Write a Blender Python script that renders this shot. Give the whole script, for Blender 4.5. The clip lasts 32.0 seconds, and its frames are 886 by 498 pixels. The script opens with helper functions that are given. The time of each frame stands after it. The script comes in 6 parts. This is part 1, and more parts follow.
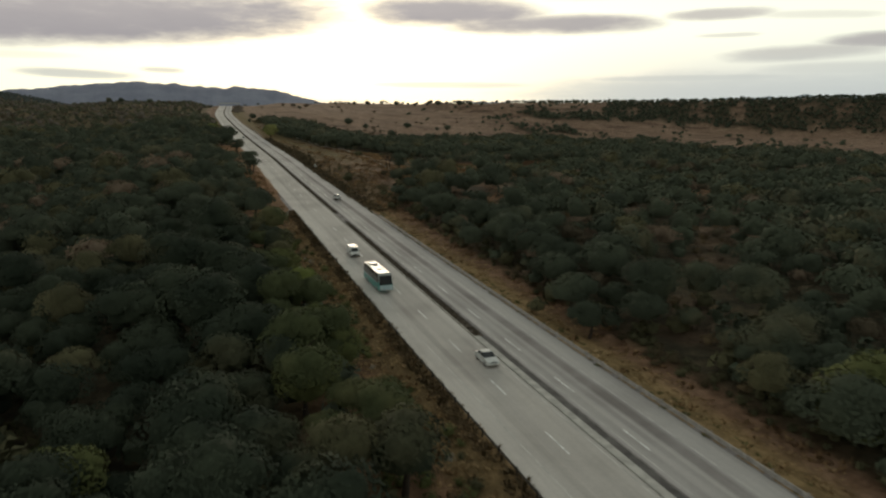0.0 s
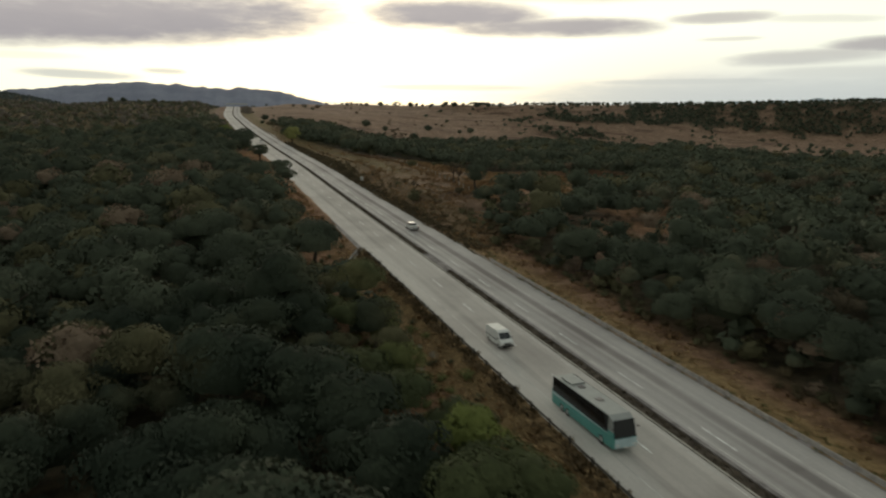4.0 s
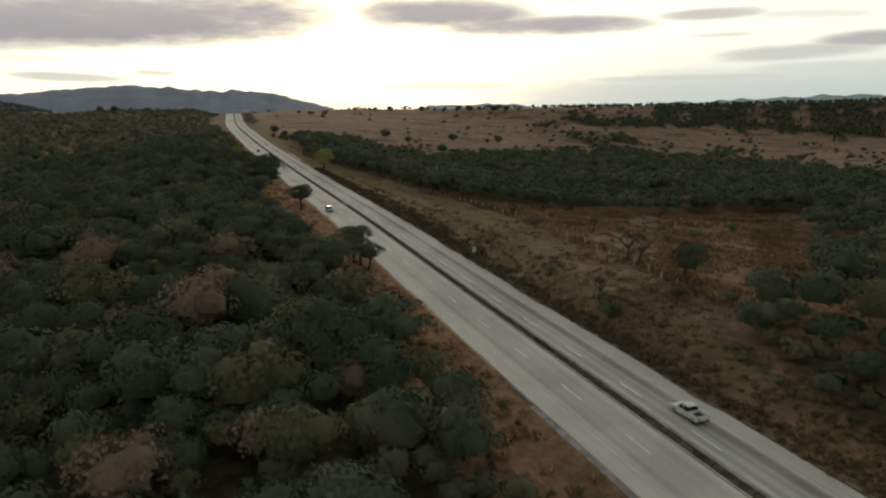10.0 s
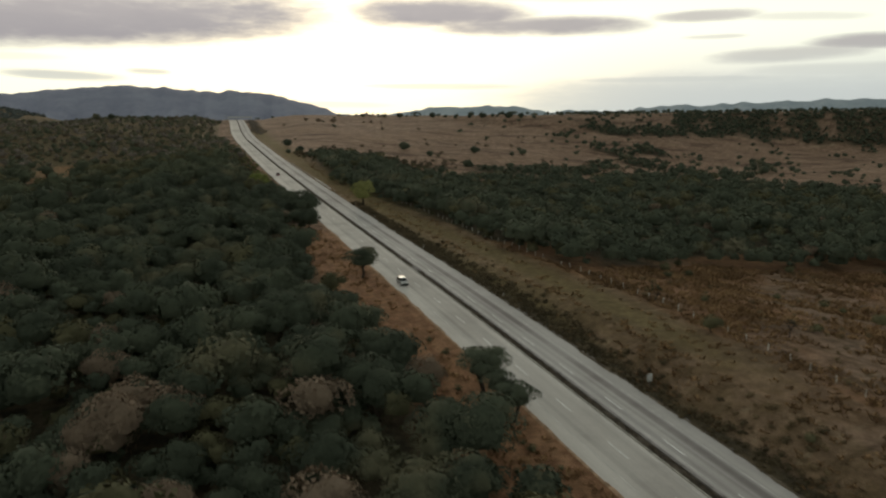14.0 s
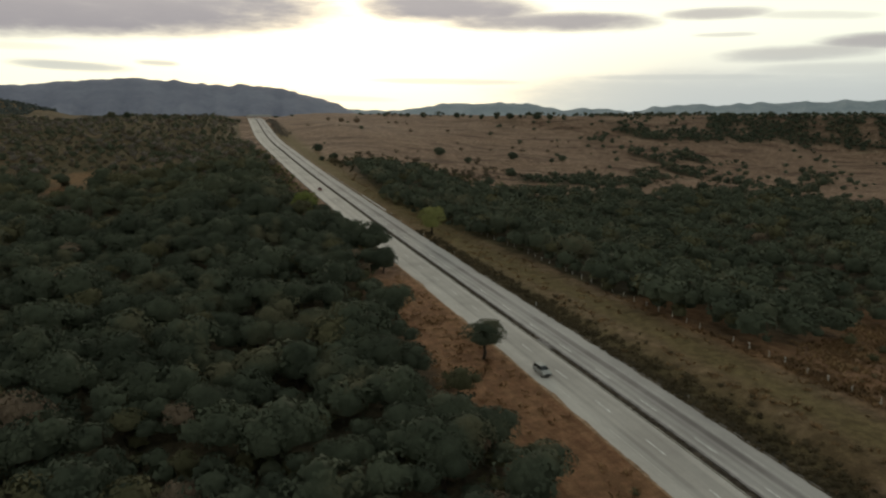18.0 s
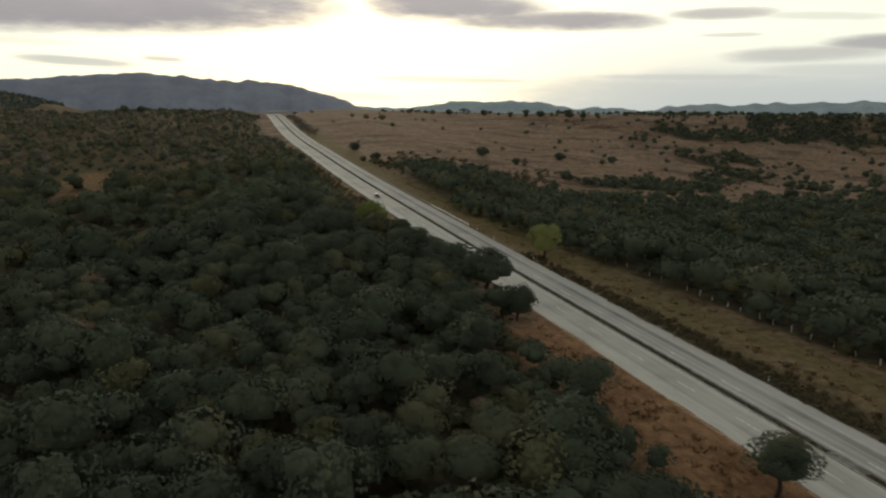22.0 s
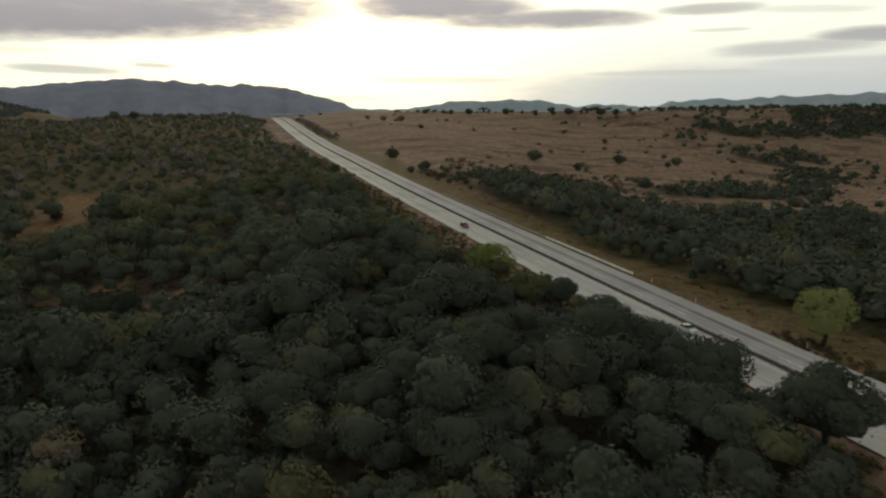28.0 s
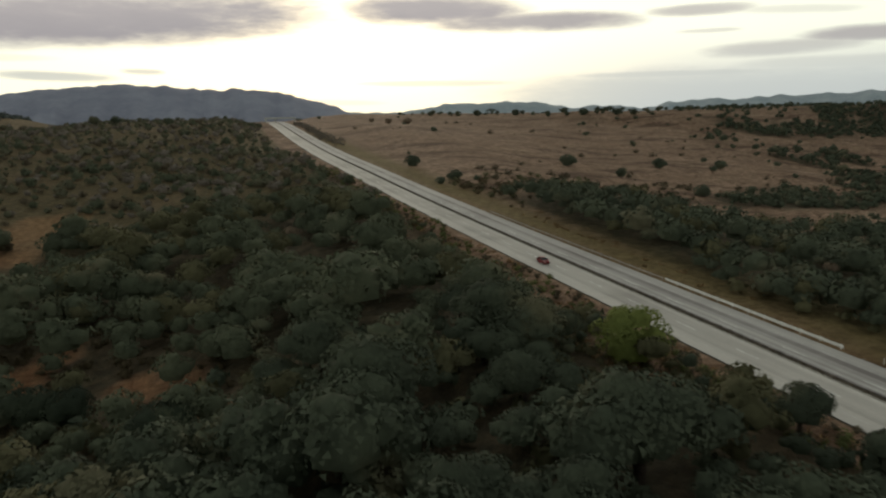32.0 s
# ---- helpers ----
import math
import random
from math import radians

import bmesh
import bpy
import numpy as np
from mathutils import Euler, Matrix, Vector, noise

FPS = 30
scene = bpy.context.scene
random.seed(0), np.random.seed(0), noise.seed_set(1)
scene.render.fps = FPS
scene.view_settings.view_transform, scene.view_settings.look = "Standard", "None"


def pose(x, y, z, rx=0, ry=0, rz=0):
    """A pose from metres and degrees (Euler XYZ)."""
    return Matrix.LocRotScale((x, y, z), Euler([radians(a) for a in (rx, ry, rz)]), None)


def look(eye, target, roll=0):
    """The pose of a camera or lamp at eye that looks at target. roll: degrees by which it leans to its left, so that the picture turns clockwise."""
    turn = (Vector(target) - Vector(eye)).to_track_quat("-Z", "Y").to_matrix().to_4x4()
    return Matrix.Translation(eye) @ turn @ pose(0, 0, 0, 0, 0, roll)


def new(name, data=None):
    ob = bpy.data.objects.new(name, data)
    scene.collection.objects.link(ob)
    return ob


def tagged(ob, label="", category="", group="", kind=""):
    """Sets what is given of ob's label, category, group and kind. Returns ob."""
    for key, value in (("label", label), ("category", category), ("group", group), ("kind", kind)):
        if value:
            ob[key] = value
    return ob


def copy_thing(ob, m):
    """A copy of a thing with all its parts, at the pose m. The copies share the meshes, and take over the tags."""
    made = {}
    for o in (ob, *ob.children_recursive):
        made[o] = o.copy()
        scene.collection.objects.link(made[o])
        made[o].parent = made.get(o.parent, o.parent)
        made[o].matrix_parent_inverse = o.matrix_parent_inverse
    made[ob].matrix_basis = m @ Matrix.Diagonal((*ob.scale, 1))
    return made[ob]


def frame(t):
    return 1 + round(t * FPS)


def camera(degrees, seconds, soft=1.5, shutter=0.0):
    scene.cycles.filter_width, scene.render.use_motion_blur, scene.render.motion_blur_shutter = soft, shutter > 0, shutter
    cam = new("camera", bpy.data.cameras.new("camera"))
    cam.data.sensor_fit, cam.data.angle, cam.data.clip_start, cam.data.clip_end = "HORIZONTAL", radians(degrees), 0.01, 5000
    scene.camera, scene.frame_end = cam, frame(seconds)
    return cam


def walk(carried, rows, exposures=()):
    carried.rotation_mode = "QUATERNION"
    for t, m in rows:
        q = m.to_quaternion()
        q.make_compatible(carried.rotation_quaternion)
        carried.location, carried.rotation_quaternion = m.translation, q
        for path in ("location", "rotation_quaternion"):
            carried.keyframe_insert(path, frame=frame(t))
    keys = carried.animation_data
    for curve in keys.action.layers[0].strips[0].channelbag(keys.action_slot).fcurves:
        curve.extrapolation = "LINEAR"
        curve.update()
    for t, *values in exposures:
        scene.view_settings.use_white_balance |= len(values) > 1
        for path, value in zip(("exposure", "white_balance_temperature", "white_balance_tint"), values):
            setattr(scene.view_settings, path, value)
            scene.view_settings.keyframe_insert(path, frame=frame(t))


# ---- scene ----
cam = camera(65.0, 32.0, soft=2.2, shutter=0.6)
PATH = [
    (0.0, (-37.06, 0.00, 31.91), (-4.31, 92.52, 12.73), -0.07),
    (1.0, (-37.95, 15.44, 31.83), (-5.28, 108.01, 12.77), 0.11),
    (2.0, (-39.36, 30.58, 31.73), (-6.73, 123.19, 12.77), 0.20),
    (3.0, (-41.26, 46.26, 31.57), (-8.85, 138.94, 12.61), 0.26),
    (4.0, (-42.71, 63.45, 31.51), (-10.08, 156.08, 12.65), 0.21),
    (5.0, (-43.02, 81.07, 31.95), (-10.46, 173.73, 13.12), 0.18),
    (6.0, (-43.61, 97.52, 32.99), (-11.11, 190.19, 14.10), 0.10),
    (7.0, (-45.16, 112.33, 34.49), (-12.40, 204.91, 15.61), -0.05),
    (8.0, (-46.47, 127.41, 36.43), (-13.49, 219.89, 17.42), -0.30),
    (9.0, (-47.73, 142.14, 38.62), (-14.62, 234.56, 19.59), -0.45),
    (10.0, (-50.00, 156.60, 41.11), (-16.55, 248.90, 22.10), -0.44),
    (11.0, (-51.96, 171.47, 43.50), (-18.31, 263.74, 24.66), -0.34),
    (12.0, (-53.51, 186.07, 46.24), (-19.87, 278.33, 27.33), -0.37),
    (13.0, (-56.02, 200.93, 49.29), (-22.10, 293.07, 30.34), -0.31),
    (14.0, (-58.28, 215.68, 52.58), (-24.06, 307.70, 33.58), -0.14),
    (15.0, (-60.62, 229.56, 55.91), (-25.97, 321.42, 36.93), -0.06),
    (16.0, (-63.17, 241.89, 58.64), (-28.41, 333.67, 39.47), 0.03),
    (17.0, (-66.26, 253.98, 59.92), (-31.94, 345.86, 40.41), 0.23),
    (18.0, (-69.69, 266.99, 60.11), (-36.25, 359.16, 40.45), 0.56),
    (19.0, (-72.72, 281.60, 59.85), (-39.81, 373.93, 40.05), 0.76),
    (20.0, (-75.95, 297.31, 59.17), (-43.20, 389.69, 39.30), 0.97),
    (21.0, (-79.42, 313.75, 58.37), (-46.63, 406.10, 38.44), 1.03),
    (22.0, (-82.76, 329.70, 57.85), (-49.77, 421.98, 37.93), 1.02),
    (23.0, (-85.68, 344.33, 58.13), (-52.61, 436.56, 38.12), 0.87),
    (24.0, (-87.87, 360.08, 58.27), (-54.69, 452.25, 38.18), 0.55),
    (25.0, (-89.38, 376.00, 58.00), (-56.10, 468.14, 37.89), 0.28),
    (26.0, (-90.15, 391.81, 57.65), (-56.82, 483.92, 37.55), 0.08),
    (27.0, (-90.28, 407.48, 56.98), (-56.84, 499.59, 37.02), -0.02),
    (28.0, (-90.27, 423.49, 55.97), (-56.57, 515.53, 36.14), -0.19),
    (29.0, (-89.41, 439.54, 55.29), (-55.54, 531.55, 35.64), -0.36),
    (30.0, (-88.91, 455.09, 54.84), (-54.71, 547.01, 35.32), -0.51),
    (31.0, (-88.11, 470.50, 54.44), (-53.80, 562.39, 34.97), -0.69),
    (32.0, (-87.31, 486.17, 54.30), (-52.73, 577.97, 34.89), -0.82),
]
walk(cam, [(t, look(e, g, r)) for t, e, g, r in PATH], exposures=((0, 0.05), (7, 0.1), (12, 0.1), (18, 0.04), (24, 0.02), (32, 0.05)))

# ---- world: high grey cloud deck at dusk, bright towards the hidden sun ----
SUN_AZ, SUN_EL = radians(12.5), radians(9.0)      # from +Y towards +X


def value_node(nt, op, a, b=None, c=None):
    n = nt.nodes.new("ShaderNodeMath")
    n.operation = op
    for i, v in enumerate((a, b, c)):
        if v is None:
            continue
        if isinstance(v, (int, float)):
            n.inputs[i].default_value = v
        else:
            nt.links.new(v, n.inputs[i])
    return n.outputs[0]


def smooth_node(nt, v, lo, hi, to_lo=0.0, to_hi=1.0):
    n = nt.nodes.new("ShaderNodeMapRange")
    n.interpolation_type = "SMOOTHSTEP"
    nt.links.new(v, n.inputs["Value"])
    for key, val in (("From Min", lo), ("From Max", hi), ("To Min", to_lo), ("To Max", to_hi)):
        n.inputs[key].default_value = val
    return n.outputs["Result"]


def mix_node(nt, fac, a, b, mode="MIX"):
    n = nt.nodes.new("ShaderNodeMix")
    n.data_type, n.blend_type = "RGBA", mode
    for sock, v in ((n.inputs[0], fac), (n.inputs[6], a), (n.inputs[7], b)):
        if isinstance(v, (int, float)):
            sock.default_value = v
        elif isinstance(v, tuple):
            sock.default_value = (*v, 1.0) if len(v) == 3 else v
        else:
            nt.links.new(v, sock)
    return n.outputs[2]


def noise_node(nt, vec, scale, detail=4.0, rough=0.55, out="Fac"):
    n = nt.nodes.new("ShaderNodeTexNoise")
    n.inputs["Scale"].default_value, n.inputs["Detail"].default_value = scale, detail
    n.inputs["Roughness"].default_value = rough
    if vec is not None:
        nt.links.new(vec, n.inputs["Vector"])
    return n.outputs[out]


def build_world():
    world = bpy.data.worlds.new("sky")
    world.use_nodes = True
    scene.world = world
    nt = world.node_tree
    nt.nodes.clear()
    tc = nt.nodes.new("ShaderNodeTexCoord").outputs["Generated"]
    sep = nt.nodes.new("ShaderNodeSeparateXYZ")
    nt.links.new(tc, sep.inputs[0])
    dx, dy, dz = sep.outputs
    flat = value_node(nt, "SQRT", value_node(nt, "ADD", value_node(nt, "MULTIPLY", dx, dx), value_node(nt, "MULTIPLY", dy, dy)))
    el = value_node(nt, "MULTIPLY", value_node(nt, "ARCTAN2", dz, flat), 57.2958)
    az = value_node(nt, "MULTIPLY", value_node(nt, "ARCTAN2", dx, dy), 57.2958)
    sky = nt.nodes.new("ShaderNodeTexSky")
    sky.sky_type, sky.sun_disc = "NISHITA", False
    sky.sun_elevation, sky.sun_rotation = SUN_EL, SUN_AZ
    sky.dust_density = 3.0
    nishita = mix_node(nt, 1.0, sky.outputs[0], (0.1, 0.1, 0.1), "MULTIPLY")
    # cloud deck: grey overhead, pale and bright low down, brightest round the sun's bearing
    side = value_node(nt, "ABSOLUTE", value_node(nt, "SUBTRACT", az, 12.5))
    toward = smooth_node(nt, side, 150.0, 10.0)
    low = smooth_node(nt, el, 26.0, 5.0)
    bright = value_node(nt, "MULTIPLY_ADD", value_node(nt, "MULTIPLY", low, toward), DECK_GLOW, DECK_BASE)
    deck_col = mix_node(nt, smooth_node(nt, el, 0.0, 6.0), (0.965, 0.965, 0.76), (0.955, 0.98, 0.82))
    deck_col = mix_node(nt, smooth_node(nt, el, 12.0, 40.0), deck_col, (0.91, 0.98, 0.88))
    east = value_node(nt, "MULTIPLY", smooth_node(nt, az, 16.0, 40.0), smooth_node(nt, el, 7.0, 1.0))
    deck_col = mix_node(nt, value_node(nt, "MULTIPLY", east, 0.95), deck_col, (0.53, 0.59, 0.60))
    deck = mix_node(nt, 1.0, deck_col, bright, "MULTIPLY")
    base = mix_node(nt, 0.88, nishita, deck)
    # long grey clouds: bearing, height, half length, thickness above and below (degrees), tilt, strength
    vec = nt.nodes.new("ShaderNodeCombineXYZ")
    nt.links.new(value_node(nt, "MULTIPLY", az, 0.16), vec.inputs[0])
    nt.links.new(value_node(nt, "MULTIPLY", el, 0.62), vec.inputs[1])
    rag = value_node(nt, "SUBTRACT", noise_node(nt, vec.outputs[0], 1.3, 6.0, 0.6), 0.5)
    fine = value_node(nt, "SUBTRACT", noise_node(nt, vec.outputs[0], 4.0, 5.0, 0.6), 0.5)
    shade = None
    for a, e, la, up, down, tilt, k in CLOUDS:
        u = value_node(nt, "DIVIDE", value_node(nt, "SUBTRACT", az, a), la)
        u = value_node(nt, "MULTIPLY", u, u)
        v = value_node(nt, "SUBTRACT", value_node(nt, "MULTIPLY_ADD", value_node(nt, "SUBTRACT", az, a), -tilt, el), e)
        v = value_node(nt, "MAXIMUM", value_node(nt, "DIVIDE", v, up), value_node(nt, "DIVIDE", v, -down))
        r = value_node(nt, "ADD", value_node(nt, "MULTIPLY", u, value_node(nt, "MULTIPLY_ADD", u, 0.6, 0.4)), value_node(nt, "MULTIPLY", v, v))
        r = value_node(nt, "ADD", r, value_node(nt, "ADD", value_node(nt, "MULTIPLY", rag, 1.2), value_node(nt, "MULTIPLY", fine, 0.4)))
        m = smooth_node(nt, r, 1.6, 0.1, 0.0, k)
        shade = m if shade is None else value_node(nt, "MAXIMUM", shade, m)
    body = mix_node(nt, smooth_node(nt, value_node(nt, "MULTIPLY_ADD", rag, 2.5, el), 5.2, 9.2), CLOUD_FOOT, CLOUD_TOP)
    grey = mix_node(nt, smooth_node(nt, el, 2.0, 5.2), (0.50, 0.535, 0.515), body)
    out = mix_node(nt, shade, base, grey)
    bg = nt.nodes.new("ShaderNodeBackground")
    nt.links.new(out, bg.inputs["Color"])
    bg.inputs["Strength"].default_value = 1.0
    o = nt.nodes.new("ShaderNodeOutputWorld")
    nt.links.new(bg.outputs[0], o.inputs[0])


DECK_BASE, DECK_GLOW = 0.40, 0.82
CLOUD_FOOT, CLOUD_TOP = (0.375, 0.352, 0.358), (0.50, 0.462, 0.445)
CLOUDS = (
    (-6.5, 6.5, 18.6, 2.6, 1.75, 0.05, 1.0), (20.3, 7.7, 7.4, 1.2, 1.15, -0.03, 1.0), (27.5, 6.8, 8.6, 0.7, 0.8, -0.01, 0.95),
    (40.4, 7.1, 3.9, 0.42, 0.42, 0.0, 0.75), (46.5, 6.75, 4.2, 0.3, 0.3, -0.05, 0.35), (41.0, 5.6, 2.2, 0.16, 0.16, 0.0, 0.4),
    (46.0, 4.2, 5.6, 0.55, 0.55, 0.03, 0.62), (53.0, 4.8, 6.0, 0.6, 0.5, 0.0, 0.85), (43.0, 1.0, 18.5, 1.9, 2.5, 0.0, 0.62),
    (38.5, 2.55, 7.5, 0.3, 0.25, 0.0, 0.6), (20.5, 2.2, 6.4, 0.23, 0.23, -0.008, 0.55), (-7.6, 2.8, 3.9, 0.34, 0.34, -0.03, 0.75),
    (-1.9, 3.18, 1.5, 0.2, 0.2, -0.03, 0.65), (11.8, 0.8, 4.5, 0.22, 0.22, -0.02, 0.35), (33.0, 9.2, 16.0, 0.9, 0.7, 0.0, 0.5),
    (-12.5, 4.0, 5.0, 0.3, 0.25, 0.0, 0.3), (51.0, 3.0, 8.0, 0.5, 0.45, 0.0, 0.4),
)
build_world()

sun = new("sun", bpy.data.lights.new("sun", "SUN"))
sun.data.energy, sun.data.angle, sun.data.color = 0.6, radians(14), (1.0, 0.86, 0.68)
sun.matrix_world = look((0, 0, 300), (-math.sin(SUN_AZ) * 100, -math.cos(SUN_AZ) * 100, 300 - math.tan(SUN_EL) * 100))

# ---- materials ----


def material(name, rough=0.8, spec=0.3, metal=0.0):
    m = bpy.data.materials.new(name)
    m.use_nodes = True
    b = m.node_tree.nodes["Principled BSDF"]
    b.inputs["Roughness"].default_value, b.inputs["Metallic"].default_value = rough, metal
    b.inputs["Specular IOR Level"].default_value = spec
    return m, m.node_tree, b


def position(nt):
    return nt.nodes.new("ShaderNodeNewGeometry").outputs["Position"]


def bump(nt, b, height, strength=0.5, distance=0.1):
    n = nt.nodes.new("ShaderNodeBump")
    n.inputs["Strength"].default_value, n.inputs["Distance"].default_value = strength, distance
    nt.links.new(height, n.inputs["Height"])
    nt.links.new(n.outputs[0], b.inputs["Normal"])


def plain(name, colour, rough=0.6, spec=0.4, metal=0.0, vary=0.25, scale=3.0):
    m, nt, b = material(name, rough, spec, metal)
    f = noise_node(nt, position(nt), scale)
    lo = tuple(c * (1 - vary) for c in colour)
    hi = tuple(min(1, c * (1 + vary)) for c in colour)
    nt.links.new(mix_node(nt, smooth_node(nt, f, 0.3, 0.7), lo, hi), b.inputs["Base Color"])
    return m


def foliage(name, dark, light, pale=None):
    m, nt, b = material(name, 0.88, 0.08)
    g = nt.nodes.new("ShaderNodeNewGeometry")
    big = noise_node(nt, g.outputs["Position"], 0.09, 2.0)
    small = noise_node(nt, g.outputs["Position"], 1.6, 5.0, 0.7)
    isl = g.outputs["Random Per Island"]
    f = value_node(nt, "ADD", value_node(nt, "MULTIPLY", isl, 0.14), value_node(nt, "MULTIPLY", smooth_node(nt, big, 0.3, 0.7), 0.86))
    col = mix_node(nt, f, dark, light)
    if pale:
        col = mix_node(nt, smooth_node(nt, noise_node(nt, g.outputs["Position"], 0.045, 3.0), 0.56, 0.68), col, pale)
    col = mix_node(nt, smooth_node(nt, small, 0.3, 0.75), mix_node(nt, 1.0, col, (0.8, 0.8, 0.8), "MULTIPLY"), col)
    nt.links.new(col, b.inputs["Base Color"])
    tr = nt.nodes.new("ShaderNodeBsdfTranslucent")
    nt.links.new(col, tr.inputs["Color"])
    mx = nt.nodes.new("ShaderNodeMixShader")
    mx.inputs[0].default_value = 0.22
    nt.links.new(b.outputs[0], mx.inputs[1])
    nt.links.new(tr.outputs[0], mx.inputs[2])
    nt.links.new(mx.outputs[0], nt.nodes["Material Output"].inputs["Surface"])
    return m


LEAF_DARK = foliage("oak_foliage", (0.066, 0.079, 0.056), (0.115, 0.132, 0.09), (0.165, 0.155, 0.098))
# darker copy of the oak foliage, with shade held in its colour
LEAF_SHADED = foliage("shaded_oak_foliage", (0.038, 0.05, 0.036), (0.075, 0.09, 0.06), (0.11, 0.108, 0.065))
# lighter oak foliage: haze over valley and far woods is put into the colour
LEAF_HAZED = foliage("haze_lifted_oak_foliage", (0.076, 0.09, 0.063), (0.129, 0.145, 0.099), (0.175, 0.163, 0.108))
# paler still: aerial haze of the western slope is painted into the leaves
LEAF_HAZIER = foliage("haze_paled_green_foliage", (0.088, 0.102, 0.068), (0.148, 0.16, 0.104), (0.205, 0.18, 0.118))
# distance haze mixed into the leaf colour as a blue tint
LEAF_BLUE_HAZE = foliage("blue_haze_foliage", (0.105, 0.12, 0.115), (0.15, 0.17, 0.16))
LEAF_GREY = foliage("grey_twigs", (0.17, 0.148, 0.125), (0.28, 0.24, 0.205))
LEAF_PALE = foliage("pale_dead_twigs", (0.28, 0.25, 0.2), (0.48, 0.44, 0.36))
LEAF_SAGE = foliage("sage_scrub", (0.115, 0.118, 0.078), (0.20, 0.19, 0.13))
LEAF_BROWN = foliage("brown_scrub", (0.088, 0.071, 0.043), (0.165, 0.128, 0.076))
LEAF_RUST = foliage("rusty_twigs", (0.18, 0.135, 0.098), (0.30, 0.225, 0.165))
LEAF_YELLOW = foliage("yellow_green_foliage", (0.215, 0.225, 0.08), (0.345, 0.34, 0.135))
LEAF_MOSS = foliage("mossy_green_foliage", (0.07, 0.085, 0.043), (0.122, 0.137, 0.064), (0.17, 0.162, 0.08))
LEAF_LIME = foliage("bright_green_foliage", (0.175, 0.205, 0.06), (0.305, 0.335, 0.11))
LEAF_GRASS = foliage("dry_grass", (0.22, 0.135, 0.07), (0.45, 0.29, 0.155))
LEAF_GOLD = foliage("golden_grass", (0.44, 0.30, 0.155), (0.70, 0.50, 0.28))
LEAF_OLIVE = foliage("olive_foliage", (0.112, 0.128, 0.05), (0.19, 0.20, 0.082))
LEAF_TWIG = foliage("brown_twigs", (0.10, 0.082, 0.056), (0.17, 0.138, 0.095))
LEAF_BUFF = foliage("buff_scrub", (0.14, 0.105, 0.06), (0.30, 0.22, 0.13))
LEAF_SCRUB = foliage("olive_scrub", (0.092, 0.09, 0.05), (0.175, 0.162, 0.092))
BARK = plain("bark", (0.07, 0.055, 0.045), 0.9, 0.1)


def ground_material():
    m, nt, b = material("soil_and_dry_grass", 0.95, 0.1)
    at = nt.nodes.new("ShaderNodeAttribute")
    at.attribute_name = "cover"
    cov = nt.nodes.new("ShaderNodeSeparateColor")
    nt.links.new(at.outputs["Color"], cov.inputs[0])
    pos = position(nt)
    n1, n2, n3 = noise_node(nt, pos, 0.02, 5.0), noise_node(nt, pos, 0.25, 6.0, 0.65), noise_node(nt, pos, 2.5, 5.0, 0.7)
    grass = mix_node(nt, smooth_node(nt, n1, 0.35, 0.65), (0.29, 0.187, 0.136), (0.365, 0.245, 0.184))
    mp = nt.nodes.new("ShaderNodeMapping")
    mp.inputs["Scale"].default_value = (0.3, 1.0, 1.0)
    mp.inputs["Rotation"].default_value = (0, 0, -0.35)
    nt.links.new(pos, mp.inputs["Vector"])
    band = noise_node(nt, mp.outputs[0], 0.045, 6.0, 0.65)
    grass = mix_node(nt, smooth_node(nt, n2, 0.45, 0.62), grass, (0.17, 0.109, 0.073))
    grass = mix_node(nt, smooth_node(nt, band, 0.52, 0.62), grass, (0.14, 0.088, 0.064))
    grass = mix_node(nt, smooth_node(nt, band, 0.40, 0.30), grass, (0.38, 0.28, 0.20))
    lines = noise_node(nt, mp.outputs[0], 0.19, 5.0, 0.7)
    grass = mix_node(nt, smooth_node(nt, lines, 0.56, 0.66), grass, (0.125, 0.08, 0.056))
    grass = mix_node(nt, smooth_node(nt, lines, 0.40, 0.32), grass, (0.40, 0.30, 0.22))
    litter = mix_node(nt, smooth_node(nt, n2, 0.4, 0.6), (0.062, 0.055, 0.038), (0.11, 0.088, 0.058))
    mr = nt.nodes.new("ShaderNodeMapping")
    mr.inputs["Scale"].default_value = (1.0, 0.1, 1.0)
    nt.links.new(pos, mr.inputs["Vector"])
    rut = noise_node(nt, mr.outputs[0], 0.55, 5.0, 0.65)
    rust = mix_node(nt, smooth_node(nt, rut, 0.36, 0.62), (0.248, 0.127, 0.072), (0.325, 0.18, 0.102))
    green = mix_node(nt, smooth_node(nt, n2, 0.35, 0.65), (0.148, 0.118, 0.055), (0.21, 0.165, 0.08))
    straw = mix_node(nt, smooth_node(nt, n2, 0.4, 0.6), (0.33, 0.232, 0.116), (0.46, 0.322, 0.168))
    grass = mix_node(nt, at.outputs["Alpha"], straw, grass)
    col = mix_node(nt, cov.outputs[0], litter, grass)
    col = mix_node(nt, cov.outputs[1], col, rust)
    col = mix_node(nt, cov.outputs[2], col, green)
    mid = noise_node(nt, pos, 0.42, 6.0, 0.7)
    col = mix_node(nt, smooth_node(nt, mid, 0.36, 0.64), mix_node(nt, 1.0, col, (0.74, 0.72, 0.68), "MULTIPLY"), mix_node(nt, 1.0, col, (1.2, 1.18, 1.14), "MULTIPLY"))
    col = mix_node(nt, smooth_node(nt, n3, 0.3, 0.7), mix_node(nt, 1.0, col, (0.72, 0.72, 0.72), "MULTIPLY"), col)
    nt.links.new(col, b.inputs["Base Color"])
    bump(nt, b, n3, 0.8, 0.4)
    return m


GROUND = ground_material()

